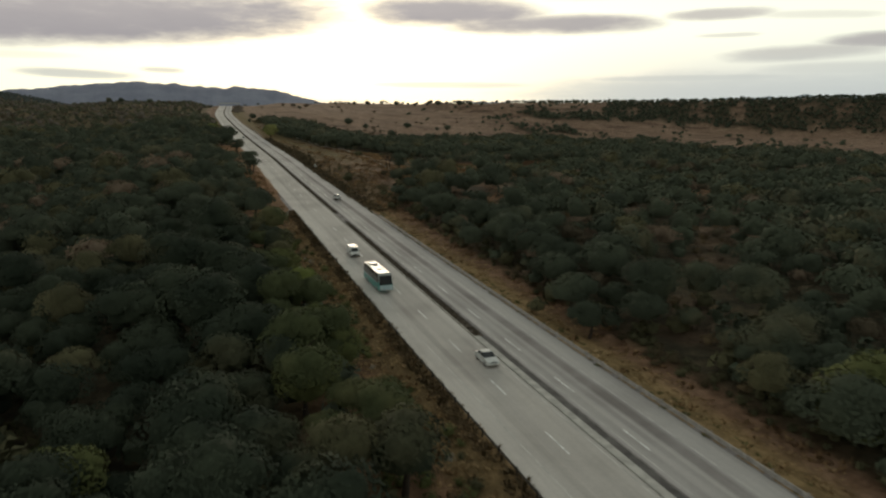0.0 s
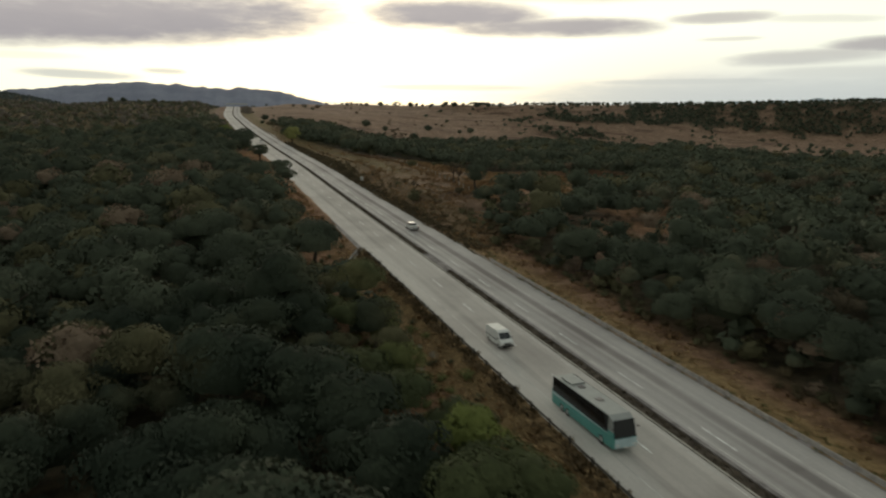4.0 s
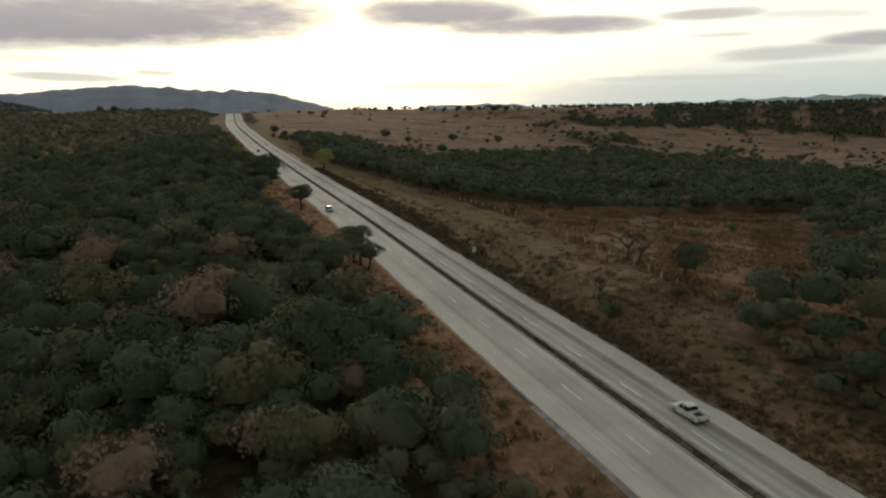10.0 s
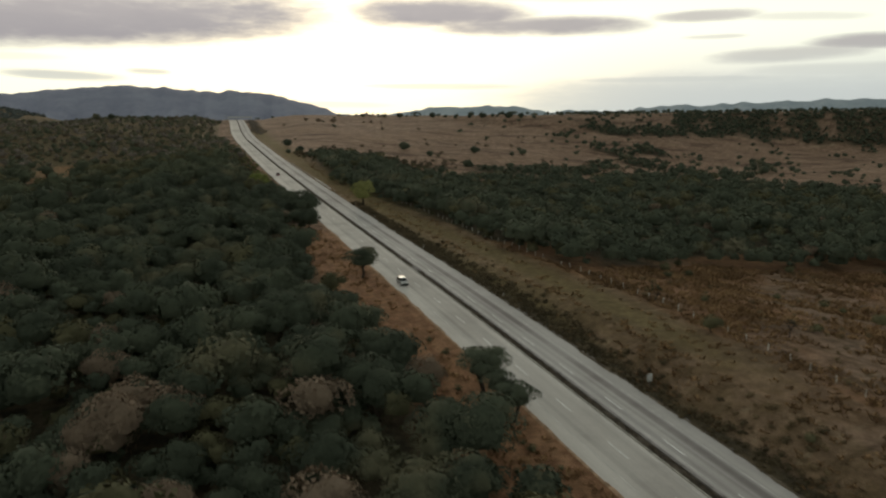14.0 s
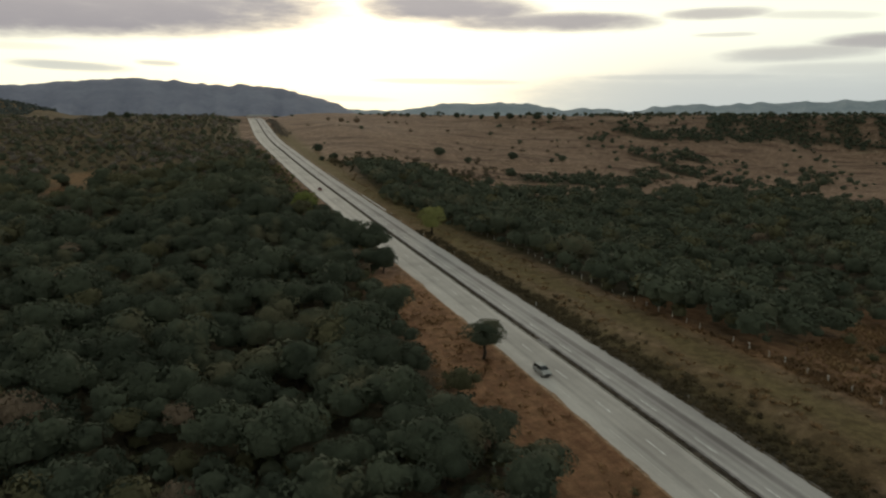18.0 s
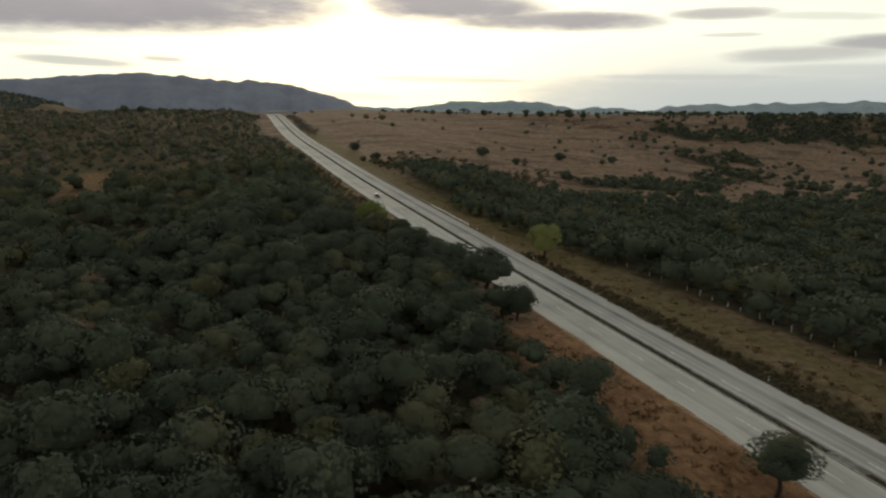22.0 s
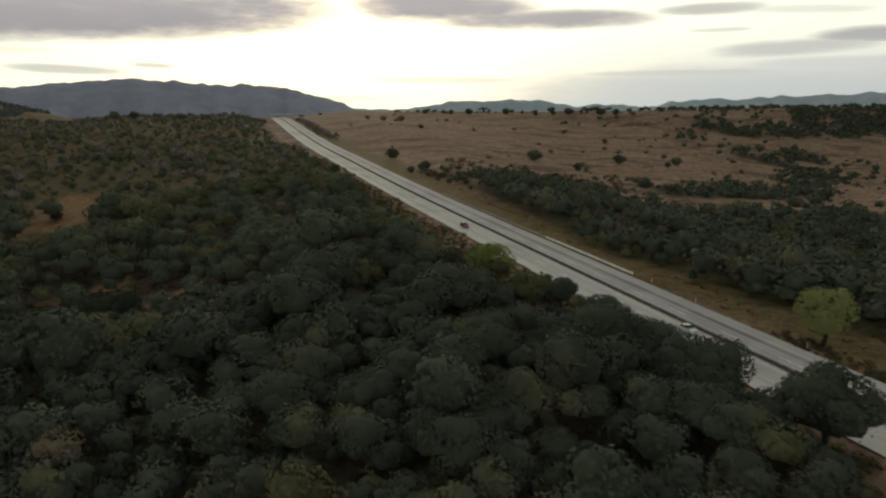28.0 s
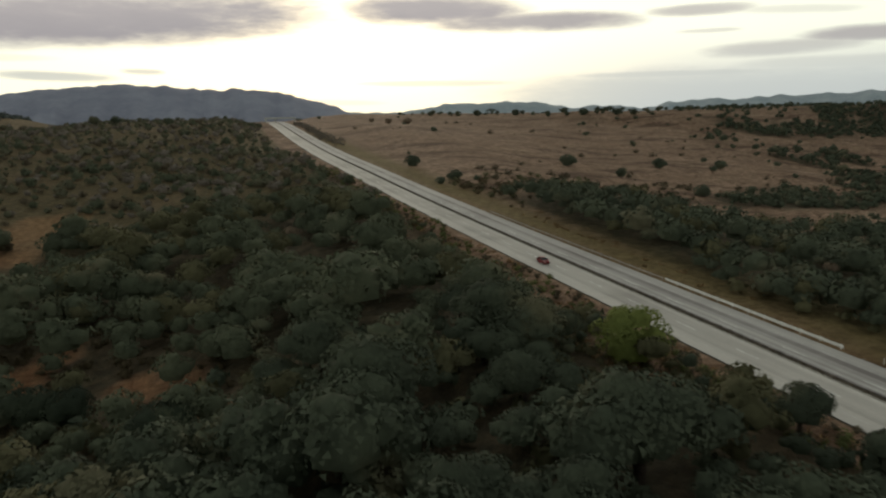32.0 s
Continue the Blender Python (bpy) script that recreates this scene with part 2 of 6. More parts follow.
# ---- lie of the land ----
ROAD_Y = (-100, 0, 80, 160, 280, 360, 440, 520, 600, 680, 760, 840, 1000, 1160, 1280, 1360, 1500, 1700)
ROAD_Z = (-3, -1.4, 0.0, 2.6, 6.7, 9.9, 11.9, 14.0, 16.7, 19.4, 22.7, 26.6, 33.4, 39.8, 44.4, 45.2, 41.0, 33.0)
EDGE_L, EDGE_R = -11.0, 9.95


def sstep(v, lo, hi):
    t = np.clip((np.asarray(v, float) - lo) / (hi - lo), 0, 1)
    return t * t * (3 - 2 * t)


FINE_Y = np.arange(-120.0, 1760.0, 2.0)
_z = np.interp(FINE_Y, ROAD_Y, ROAD_Z)
FINE_Z = np.convolve(np.pad(_z, 20, "edge"), np.hanning(43)[1:-1] / np.hanning(43)[1:-1].sum(), "valid")


def road_z(y):
    return np.interp(y, FINE_Y, FINE_Z)


def road_x(y):
    return 22.0 * sstep(y, 860, 1400)


def wobble(x, y, size, seed=0.0):
    """Cheap rolling unevenness between -1 and 1."""
    a, b = x / size + seed, y / size - seed * 1.7
    return 0.5 * np.sin(a + 1.3 * np.sin(b * 0.7)) * np.cos(b * 1.1 + 0.8 * np.sin(a * 0.6)) + 0.3 * np.sin(2.1 * a - 1.7 * b + seed) + 0.2 * np.sin(3.7 * a + 2.9 * b)


def valley_y(x):
    return 430 + 460 * (1 - np.exp(-np.clip(x, 0, None) / 190))


def rim_y(x):
    return np.interp(x, (150, 330, 450, 640, 760, 860, 950, 1100, 1400, 2300), (1390, 1370, 1290, 1290, 1300, 1280, 1200, 1080, 950, 700))


def plateau(x, y):
    """0 at the foot of the scarp, 1 on the plateau behind its rim."""
    return sstep(y - rim_y(x), -np.interp(x, (330, 640, 760), (120, 210, 250)), 0) * sstep(x, 300, 420)


def land(x, y):
    """Height of the ground at x, y (arrays)."""
    x, y = np.asarray(x, float), np.asarray(y, float)
    zr, u = road_z(y), x - road_x(y)
    dl, dr = np.clip(EDGE_L - u, 0, None), np.clip(u - EDGE_R, 0, None)
    # west side
    zl = zr - 1.6 * sstep(dl, 0, 5) * (1 - sstep(y, 180, 230)) - 0.4 * sstep(dl, 1, 6)
    zl = zl - 10.5 * sstep(dl, 35, 110) * np.exp(-((y - 650) / 190) ** 2) - 4 * sstep(dl, 30, 80) * (1 - sstep(y, 150, 420))
    zl = zl - 2.2 * sstep(dl, 2, 12) * sstep(y, 570, 630) * (1 - sstep(y, 820, 900))
    zl = zl + 8.5 * sstep(dl, 12, 50) * sstep(y, 860, 1090) - 30 * sstep(y, 1150, 1600) * sstep(dl, 20, 80)
    zl = zl + 66 * np.exp(-((x + 474) / 241) ** 2 - ((y - 1705) / 271) ** 2)
    zl = zl - 8 * np.exp(-((x + 215) / 50) ** 2 - ((y - 1180) / 110) ** 2)
    zl = zl + 1.3 * wobble(x, y, 28, 2) * sstep(dl, 12, 40)
    # east side
    cut = 3.6 * sstep(dr, 1, 11) * np.exp(-((y - 305) / 85) ** 2) - 1.4 * sstep(dr, 1, 7) * (1 - sstep(y, 180, 225))
    far_n = y - valley_y(x)
    up = 64 * (1 - np.exp(-(np.clip(far_n, 0, None) / 430) ** 1.4)) * (1 - sstep(x, 560, 1000))
    base = 1.5 - 0.004 * x + up - 9 * sstep(x, 330, 450) * (1 - sstep(far_n, 80, 230))
    base = base - 7 * np.exp(-((x - 130) / 100) ** 2) * sstep(y, 1020, 1250)
    # plateau with a wooded scarp along its southern rim
    top = np.interp(x, (150, 330, 640, 860, 1000, 1300, 2300), (50, 50, 52, 54, 57, 63, 68))
    up_here = plateau(x, y)
    base = np.minimum(base, top + 1) * (1 - up_here) + (top + 1.5 * wobble(x, y, 60, 5)) * up_here
    base = base - 36 * sstep(y - rim_y(x), 110, 560) * sstep(x, 60, 200) + 1.5 * wobble(x, y, 45, 1) * sstep(dr, 30, 80)
    mixr = sstep(dr, 22, 105 + 0 * y)
    zright = (zr + cut) * (1 - mixr) + base * mixr
    z = np.where(u < 0, zl, zright)
    z = z - 0.12 * ((dl + dr) < 0.01)
    far = sstep(y, 1700, 2600)
    return z * (1 - far * (x < 600)) + 20 * far * (x < 600)


# ---- camera-independent mesh helpers ----


def mesh_from(name, verts, faces, mat, smooth=True, normals=None):
    """A mesh from numpy vertices and triangles (or quads), with softened normals where they are given."""
    verts, faces = np.asarray(verts, np.float32), np.asarray(faces, np.int32)
    me = bpy.data.meshes.new(name)
    n, k = faces.shape
    me.vertices.add(len(verts))
    me.vertices.foreach_set("co", verts.ravel())
    me.loops.add(n * k)
    me.loops.foreach_set("vertex_index", faces.ravel())
    me.polygons.add(n)
    me.polygons.foreach_set("loop_start", np.arange(0, n * k, k, dtype=np.int32))
    me.polygons.foreach_set("loop_total", np.full(n, k, np.int32))
    me.polygons.foreach_set("use_smooth", np.full(n, smooth, bool))
    me.materials.append(mat)
    me.update(calc_edges=True)
    if normals is not None:
        at = me.attributes.new("custom_normal", "FLOAT_VECTOR", "POINT")
        at.data.foreach_set("vector", np.asarray(normals, np.float32).ravel())
        me.update()
    return me


def part(name, bm, mat, parent, label=""):
    me = bpy.data.meshes.new(name)
    bm.to_mesh(me)
    bm.free()
    me.materials.append(mat)
    ob = new(name, me)
    ob.parent = parent
    return tagged(ob, label)


def thing(name, label, category, group="", at=None):
    ob = tagged(new(name), label, category, group)
    if at is not None:
        ob.matrix_world = at
    return ob


# ---- ground ----


def grid_mesh(xs, ys, height):
    X, Y = np.meshgrid(xs, ys)
    V = np.stack([X, Y, height(X, Y)], 2).reshape(-1, 3)
    nx, ny = len(xs), len(ys)
    i = (np.arange(ny - 1)[:, None] * nx + np.arange(nx - 1)).ravel()
    return V, np.stack([i, i + 1, i + nx + 1, i + nx], 1)


# bare red earth in the western wood: middle and radius
CLEARINGS = ((-98, 616, 5), (-92, 610, 4), (-121, 629, 6), (-115, 640, 4), (-86, 588, 4), (-143, 738, 13), (-138, 766, 16), (-134, 786, 12))


def woods(x, y):
    """How thickly trees stand, 0 to 1."""
    u = x - road_x(y)
    d = EDGE_L - u
    strip = np.interp(y, (0, 120, 170, 190, 250, 300, 350, 440, 456, 468, 478, 560, 600, 700, 800, 880, 960, 1100, 1200, 1260), (7.5, 6.5, 6, 9.5, 11.5, 11, 14.5, 14.5, 11, 5.5, 4.5, 5.5, 7.5, 4.5, 4.5, 8, 17, 19, 12, 6))
    left = sstep(d, strip, strip + 3) * np.interp(y, (0, 540, 640, 760, 900, 1050, 1300), (1, 1, 0.85, 0.8, 0.68, 0.58, 0.6))
    bare = sstep(wobble(x, y, 15, 3) + wobble(x, y, 37, 1), 0.42, 0.7) * sstep(y, 690, 740) * sstep(d, 30, 55) * (1 - 0.65 * sstep(y, 690, 760))
    for cx, cy, r in CLEARINGS + ((-98, 606, 6), (-119, 617, 6), (-92, 600, 4), (-140, 716, 13), (-23, 576, 6), (-28, 569, 7), (-33, 560, 6), (-37, 552, 4), (-24, 378, 5)):
        bare = np.maximum(bare, 1 - sstep(np.hypot(x - cx, y - cy), r, r + 5))
    left = left * (1 - 0.93 * bare)
    e = u - EDGE_R
    # east: wood south of the field, field, wooded valley, open meadow
    south_edge = np.interp(x, (10, 16, 20, 28, 40, 64, 128, 170, 260, 420), (184, 200, 212, 234, 245, 258, 318, 352, 395, 360))
    near_s = sstep(e, np.interp(y, (60, 180, 215), (10.0, 9.5, 9.5)), np.interp(y, (60, 180, 215), (12.5, 12.5, 13.0))) * (1 - sstep(y, south_edge - 7, south_edge + 7))
    north_edge = np.interp(x, (10, 16, 22, 28, 33, 37, 44, 60, 102, 124, 165, 200, 330), (598, 572, 545, 508, 460, 378, 368, 380, 402, 392, 374, 350, 340)) + 4 * wobble(x, y, 14, 7)
    top_edge = np.interp(x, (10, 40, 100, 180, 260, 330, 400), (735, 735, 700, 690, 690, 640, 480)) + 16 * wobble(x, y, 26, 4)
    band = sstep(y, north_edge - 5, north_edge + 5) * (1 - sstep(y, top_edge - 14, top_edge + 14))
    band = band * sstep(e, np.interp(y, (560, 600, 640, 700), (9, 6.5, 12, 16)), np.interp(y, (560, 600, 640, 700), (12, 9.5, 17, 22)))
    meadow = sstep(x - 0.12 * (500 - y), 325, 350)
    right = np.maximum(near_s, band) * (1 - meadow * (1 - 0.22 * sstep(wobble(x, y, 30, 6), 0.2, 0.4)))
    copse = 0.5 * sstep(wobble(x, y, 33, 11), 0.40, 0.55) * sstep(y, 560, 700) * sstep(x, 270, 420) * (1 - sstep(x, 560, 640))
    for cx, cy, rx, ry in ((255, 780, 44, 46), (334, 820, 18, 26), (440, 900, 20, 35), (520, 985, 16, 26), (557, 1135, 36, 55), (450, 985, 16, 22), (640, 1130, 40, 50), (374, 750, 16, 18), (395, 706, 20, 16), (205, 778, 30, 24)):
        copse = np.maximum(copse, 1.6 * (1 - sstep(np.hypot((x - cx) / rx, (y - cy) / ry) + 0.35 * wobble(x, y, 12, 2), 0.7, 1.1)))
    frac = plateau(x, y)
    scarp = sstep(x - 645 - 0.75 * (y - 1080) + 25 * wobble(x, y, 22, 3), -15, 25)
    ridge = sstep(frac + 0.12 * wobble(x, y, 33, 2), 0.06, 0.2) * (1 - sstep(y - rim_y(x), -25, 5)) * (1 - 0.75 * sstep(wobble(x, y, 27, 12) + 0.6 * wobble(x, y, 11, 4), 0.25, 0.5)) * (0.22 * sstep(x, 470, 560) * sstep(wobble(x, y, 24, 9), -0.2, 0.3) + scarp)
    ridge = np.maximum(ridge, 0.35 * sstep(x, 520, 700) * sstep(y - rim_y(x), -30, 0) * (1 - sstep(y - rim_y(x), 40, 90)))
    right = np.maximum(np.maximum(right, 0.6 * copse), ridge * 0.95)
    return np.where(u < 0, left, right) * ((d > 1) | (e > 1))


def clumps(x, y):
    """Thickets and dry glades of the eastern wood."""
    near = 1 - sstep(y, 250, 330)
    return np.clip(0.9 - 0.2 * near + (0.35 + 0.3 * near) * wobble(x, y, 13, 8) + 0.3 * wobble(x, y, 37, 3), 0.05, 0.97)


def build_ground():
    xs = np.unique(np.concatenate([np.arange(-160, 160.1, 4), np.arange(10.5, 40, 1.5), np.arange(-26, -11.2, 1.5), -160 - 12 * np.arange(1, 30) * 1.0, 160 + 12 * np.arange(1, 75), 1050 + 60 * np.arange(1, 25), [2700, 3300, 4200, 5200], -508 - 60 * np.arange(1, 20), [-2000, -2700, -3600, -5200], [EDGE_L - 0.3, EDGE_R + 0.3]]))
    ys = np.unique(np.concatenate([np.arange(-60, 700, 5), np.arange(700, 1300, 10), np.arange(1300, 2900, 30), [-120, -300, -800, -2000, 3100, 3500, 4000, 4600, 5200]]))
    V, F = grid_mesh(xs, ys, land)
    me = mesh_from("ground", V, F, GROUND)
    x, y = V[:, 0], V[:, 1]
    u = x - road_x(y)
    w = woods(x, y) * np.where(x > 14, 0.35 + 0.65 * sstep(clumps(x, y), 0.25, 0.6), 1)
    verge = np.where(u < 0, 1 - sstep(EDGE_L - u, 13, 19), 1 - sstep(u - EDGE_R, 9, 16))
    rust = 1.0 * verge * np.where(u < 0, np.interp(y, (0, 180, 320, 450, 470, 700), (0.45, 0.55, 0.95, 0.95, 0.12, 0.08)), np.interp(y, (0, 190, 230), (0.4, 0.4, 0.4))) * (y < 760)
    for cx, cy, r in CLEARINGS:
        rust = np.maximum(rust, 1 - sstep(np.hypot(x - cx, y - cy) + 2.5 * wobble(x, y, 5, 2), r * 0.8, r + 2.5))
    field = (u > 20) & (y > 200) & (y < 420) & (x < 180)
    w = np.maximum(w, 0.28 * field)
    w = np.maximum(w, np.interp(y, (300, 350), (0.22, 0.28)) * (u > 11) * (u < np.interp(y, (300, 350), (22, 19))) * sstep(y, 200, 220) * (1 - sstep(y, 440, 500)))
    rust = np.maximum(rust, 0.75 * field * sstep(wobble(x, y, 22, 8) + 0.5 * wobble(x, y, 7, 3), -0.6, 0.4))
    w = np.maximum(w, 0.3 * (u > 11) * (u < 21) * sstep(y, 195, 215) * (1 - sstep(y, 270, 320)))
    green = np.exp(-((u - np.interp(y, (420, 480), (26, 20))) / np.interp(y, (420, 480), (7, 12))) ** 2) * sstep(y, 270, 330) * (1 - sstep(y, 560, 640)) * 0.85
    green = np.maximum(green, 0.85 * np.exp(-((u - 17) / 10) ** 2) * sstep(y, 540, 600) * (1 - sstep(y, 1000, 1200)))
    green = np.maximum(green, 0.45 * np.exp(-((u + 14) / 3) ** 2) * (1 - sstep(y, 180, 260)))
    green = np.maximum(green, 0.3 * np.exp(-((u - 12.2) / 3) ** 2) * (1 - sstep(y, 190, 230)))
    green = np.maximum(green, 0.35 * (u < -24) * sstep(y, 690, 760))
    rust = rust * (1 - 0.7 * (u > 10) * (u < 34) * sstep(y, 195, 215) * (1 - sstep(y, 470, 520)))
    green = np.maximum(green, np.interp(y, (310, 350), (0.25, 0.5)) * (u > 12) * (u < 24) * sstep(y, 195, 215) * (1 - sstep(y, 430, 480)))
    litter = np.maximum(w, 0.95 * (u < -25) * (y > 40) * (y < 1250) * (1 - 0.08 * sstep(y, 720, 800)) * (1 - 0.7 * sstep(wobble(x, y, 15, 3) + wobble(x, y, 37, 1), 0.42, 0.75)))
    for cx, cy, r in CLEARINGS:
        litter = litter * sstep(np.hypot(x - cx, y - cy), r * 0.6, r + 3)
    w = np.maximum(w, litter)
    # cut slope: dead-grass litter, its dark strip also holding the bank's shade as colour
    w = np.maximum(w, 0.97 * (1 - sstep(u, np.interp(y, (310, 350), (11.8, 15.2)), np.interp(y, (310, 350), (14.2, 18.4)))) * (u > 10) * sstep(y, 205, 235) * (1 - sstep(y, 455, 490)))
    rust = rust * (1 - 0.95 * np.exp(-((u - 11.6) / 2.6) ** 2) * sstep(y, 205, 235) * (1 - sstep(y, 455, 490)))
    straw = (u > 10) * (1 - sstep(u, 15, 19)) * (1 - 0.35 * sstep(y, 115, 165)) * (1 - sstep(y, 190, 225))
    straw = np.maximum(straw, 0.7 * (u < -11) * (1 - sstep(-u, 14.5, 18)) * (1 - sstep(y, 165, 200)))
    w, rust = w * (1 - 0.8 * straw), rust * (1 - 0.6 * straw)
    col = np.stack([1 - w, np.clip(rust, 0, 1), np.clip(green, 0, 1), 1 - straw], 1).astype(np.float32)
    at = me.color_attributes.new("cover", "FLOAT_COLOR", "POINT")
    at.data.foreach_set("color", col.ravel())
    tagged(new("ground", me), "rolling dry grassland and wooded soil with rusty bare patches", "ground", kind="structure")


build_ground()


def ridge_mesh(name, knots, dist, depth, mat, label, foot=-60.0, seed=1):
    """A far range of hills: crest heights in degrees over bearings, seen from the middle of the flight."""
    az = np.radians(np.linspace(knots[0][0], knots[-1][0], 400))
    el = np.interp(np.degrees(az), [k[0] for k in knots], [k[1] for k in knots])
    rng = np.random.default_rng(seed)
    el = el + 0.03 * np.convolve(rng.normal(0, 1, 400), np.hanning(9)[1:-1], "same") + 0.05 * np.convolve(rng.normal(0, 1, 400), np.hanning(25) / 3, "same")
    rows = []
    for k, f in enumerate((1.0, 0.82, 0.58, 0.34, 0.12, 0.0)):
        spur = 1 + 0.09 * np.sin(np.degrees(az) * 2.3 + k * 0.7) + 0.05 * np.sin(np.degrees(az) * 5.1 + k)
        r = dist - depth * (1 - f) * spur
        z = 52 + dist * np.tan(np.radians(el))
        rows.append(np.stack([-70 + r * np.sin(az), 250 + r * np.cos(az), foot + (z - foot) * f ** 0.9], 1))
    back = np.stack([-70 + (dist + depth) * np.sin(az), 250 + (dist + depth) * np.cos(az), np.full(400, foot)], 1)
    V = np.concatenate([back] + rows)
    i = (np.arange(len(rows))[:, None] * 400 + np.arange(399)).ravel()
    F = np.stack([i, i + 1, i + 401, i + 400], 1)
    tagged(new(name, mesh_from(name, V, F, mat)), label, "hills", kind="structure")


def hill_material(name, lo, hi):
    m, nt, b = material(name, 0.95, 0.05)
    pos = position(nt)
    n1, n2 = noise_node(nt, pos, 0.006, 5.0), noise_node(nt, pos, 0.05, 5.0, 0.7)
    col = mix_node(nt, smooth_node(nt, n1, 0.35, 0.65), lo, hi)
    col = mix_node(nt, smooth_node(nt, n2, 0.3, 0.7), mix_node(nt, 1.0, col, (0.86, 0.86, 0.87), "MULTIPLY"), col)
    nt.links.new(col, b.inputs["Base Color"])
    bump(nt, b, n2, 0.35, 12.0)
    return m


# both ranges carry aerial haze in their base colours
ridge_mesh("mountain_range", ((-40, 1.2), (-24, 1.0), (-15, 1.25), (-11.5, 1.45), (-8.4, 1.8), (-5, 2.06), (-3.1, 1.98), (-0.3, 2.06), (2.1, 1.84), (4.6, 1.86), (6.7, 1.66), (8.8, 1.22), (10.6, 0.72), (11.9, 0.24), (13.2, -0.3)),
           4100, 900, hill_material("hazed_wooded_slopes", (0.252, 0.262, 0.335), (0.305, 0.318, 0.392)), "long wooded mountain range on the horizon, coloured blue-grey for haze", seed=3)
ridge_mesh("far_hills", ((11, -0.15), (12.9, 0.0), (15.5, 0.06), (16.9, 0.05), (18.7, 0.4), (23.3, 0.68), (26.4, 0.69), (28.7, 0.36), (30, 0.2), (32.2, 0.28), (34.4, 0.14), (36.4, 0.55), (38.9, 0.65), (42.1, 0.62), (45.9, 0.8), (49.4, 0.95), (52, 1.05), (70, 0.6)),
           4350, 700, hill_material("pale_hazed_slopes", (0.33, 0.385, 0.43), (0.40, 0.45, 0.49)), "low hills on the horizon, paled to haze blue-grey", seed=5)

# ---- road ----


def ribbon(y0, y1, step, section):
    """A strip along the road with the closed cross-section ((offset, height), ...): vertices and quads, with end caps of quads."""
    ys = np.linspace(y0, y1, max(2, int(round((y1 - y0) / step)) + 1))
    xc, z = road_x(ys), road_z(ys)
    V = np.stack([np.stack([xc + u, ys, z + h], 1) for u, h in section], 1).reshape(-1, 3)
    n, k = len(ys), len(section)
    F = []
    for j in range(k):
        a, b = np.arange(n - 1) * k + j, np.arange(n - 1) * k + (j + 1) % k
        F.append(np.stack([a, b, b + k, a + k], 1))
    if k == 4:
        F.append(np.array([[0, 3, 2, 1], [k * n - 4, k * n - 3, k * n - 2, k * n - 1]]))
    return V, np.concatenate(F)


def slab(u0, u1, top, thick):
    return ((u0, top - thick), (u0, top), (u1, top), (u1, top - thick))


def concrete(name, base, worn, stripe):
    """Grooved paving: wheel tracks follow the lanes by the attribute across."""
    m, nt, b = material(name, 0.85, 0.3)
    pos = position(nt)
    at = nt.nodes.new("ShaderNodeAttribute")
    at.attribute_name = "across"
    across = at.outputs["Fac"]
    sep = nt.nodes.new("ShaderNodeSeparateXYZ")
    nt.links.new(pos, sep.inputs[0])
    st = nt.nodes.new("ShaderNodeCombineXYZ")
    nt.links.new(across, st.inputs[0])
    nt.links.new(value_node(nt, "MULTIPLY", sep.outputs[1], 0.035), st.inputs[1])
    streak = noise_node(nt, st.outputs[0], 0.7, 5.0, 0.65)
    patches = noise_node(nt, pos, 0.045, 5.0, 0.6)
    grain = noise_node(nt, pos, 3.0, 6.0, 0.7)
    col = mix_node(nt, smooth_node(nt, streak, 0.3, 0.7), worn, base)
    track = None
    for centre, half, k in stripe:
        off = value_node(nt, "ABSOLUTE", value_node(nt, "SUBTRACT", across, centre))
        off = value_node(nt, "ADD", off, value_node(nt, "MULTIPLY", value_node(nt, "SUBTRACT", streak, 0.5), 0.5))
        s = smooth_node(nt, off, half, half * 0.25, 0.0, k)
        track = s if track is None else value_node(nt, "MAXIMUM", track, s)
    if track is not None:
        track = value_node(nt, "MULTIPLY", track, smooth_node(nt, patches, 0.3, 0.6, 0.45, 1.0))
        col = mix_node(nt, track, col, mix_node(nt, 1.0, col, (0.47, 0.45, 0.45), "MULTIPLY"))
    col = mix_node(nt, smooth_node(nt, patches, 0.45, 0.65), col, mix_node(nt, 1.0, col, (0.84, 0.83, 0.83), "MULTIPLY"))
    col = mix_node(nt, smooth_node(nt, grain, 0.3, 0.7), mix_node(nt, 1.0, col, (0.9, 0.9, 0.9), "MULTIPLY"), col)
    nt.links.new(col, b.inputs["Base Color"])
    bump(nt, b, grain, 0.2, 0.02)
    return m


CONCRETE_W = concrete("pale_concrete_paving", (0.61, 0.57, 0.53), (0.53, 0.495, 0.465), ((-4.9, 4.3, 0.3), (-6.9, 0.9, 0.5), (-2.8, 0.8, 0.35)))
CONCRETE_E = concrete("grey_concrete_paving", (0.515, 0.485, 0.465), (0.435, 0.408, 0.398), ((5.9, 1.2, 0.9), (4.3, 0.6, 0.35), (2.6, 0.6, 0.3)))
GUTTER = plain("stained_gutter_concrete", (0.245, 0.222, 0.218), 0.9, 0.2, vary=0.3, scale=0.6)
KERB = plain("pale_kerb_concrete", (0.38, 0.35, 0.31), 0.9, 0.2, vary=0.3, scale=0.9)
PLINTH = plain("pale_plinth_concrete", (0.46, 0.44, 0.41), 0.88, 0.25, vary=0.2, scale=0.7)
CHANNEL = plain("dark_stained_channel", (0.12, 0.112, 0.108), 0.9, 0.2, vary=0.3, scale=0.7)
PAINT = plain("worn_white_road_paint", (0.76, 0.76, 0.73), 0.7, 0.3, vary=0.35, scale=1.5)
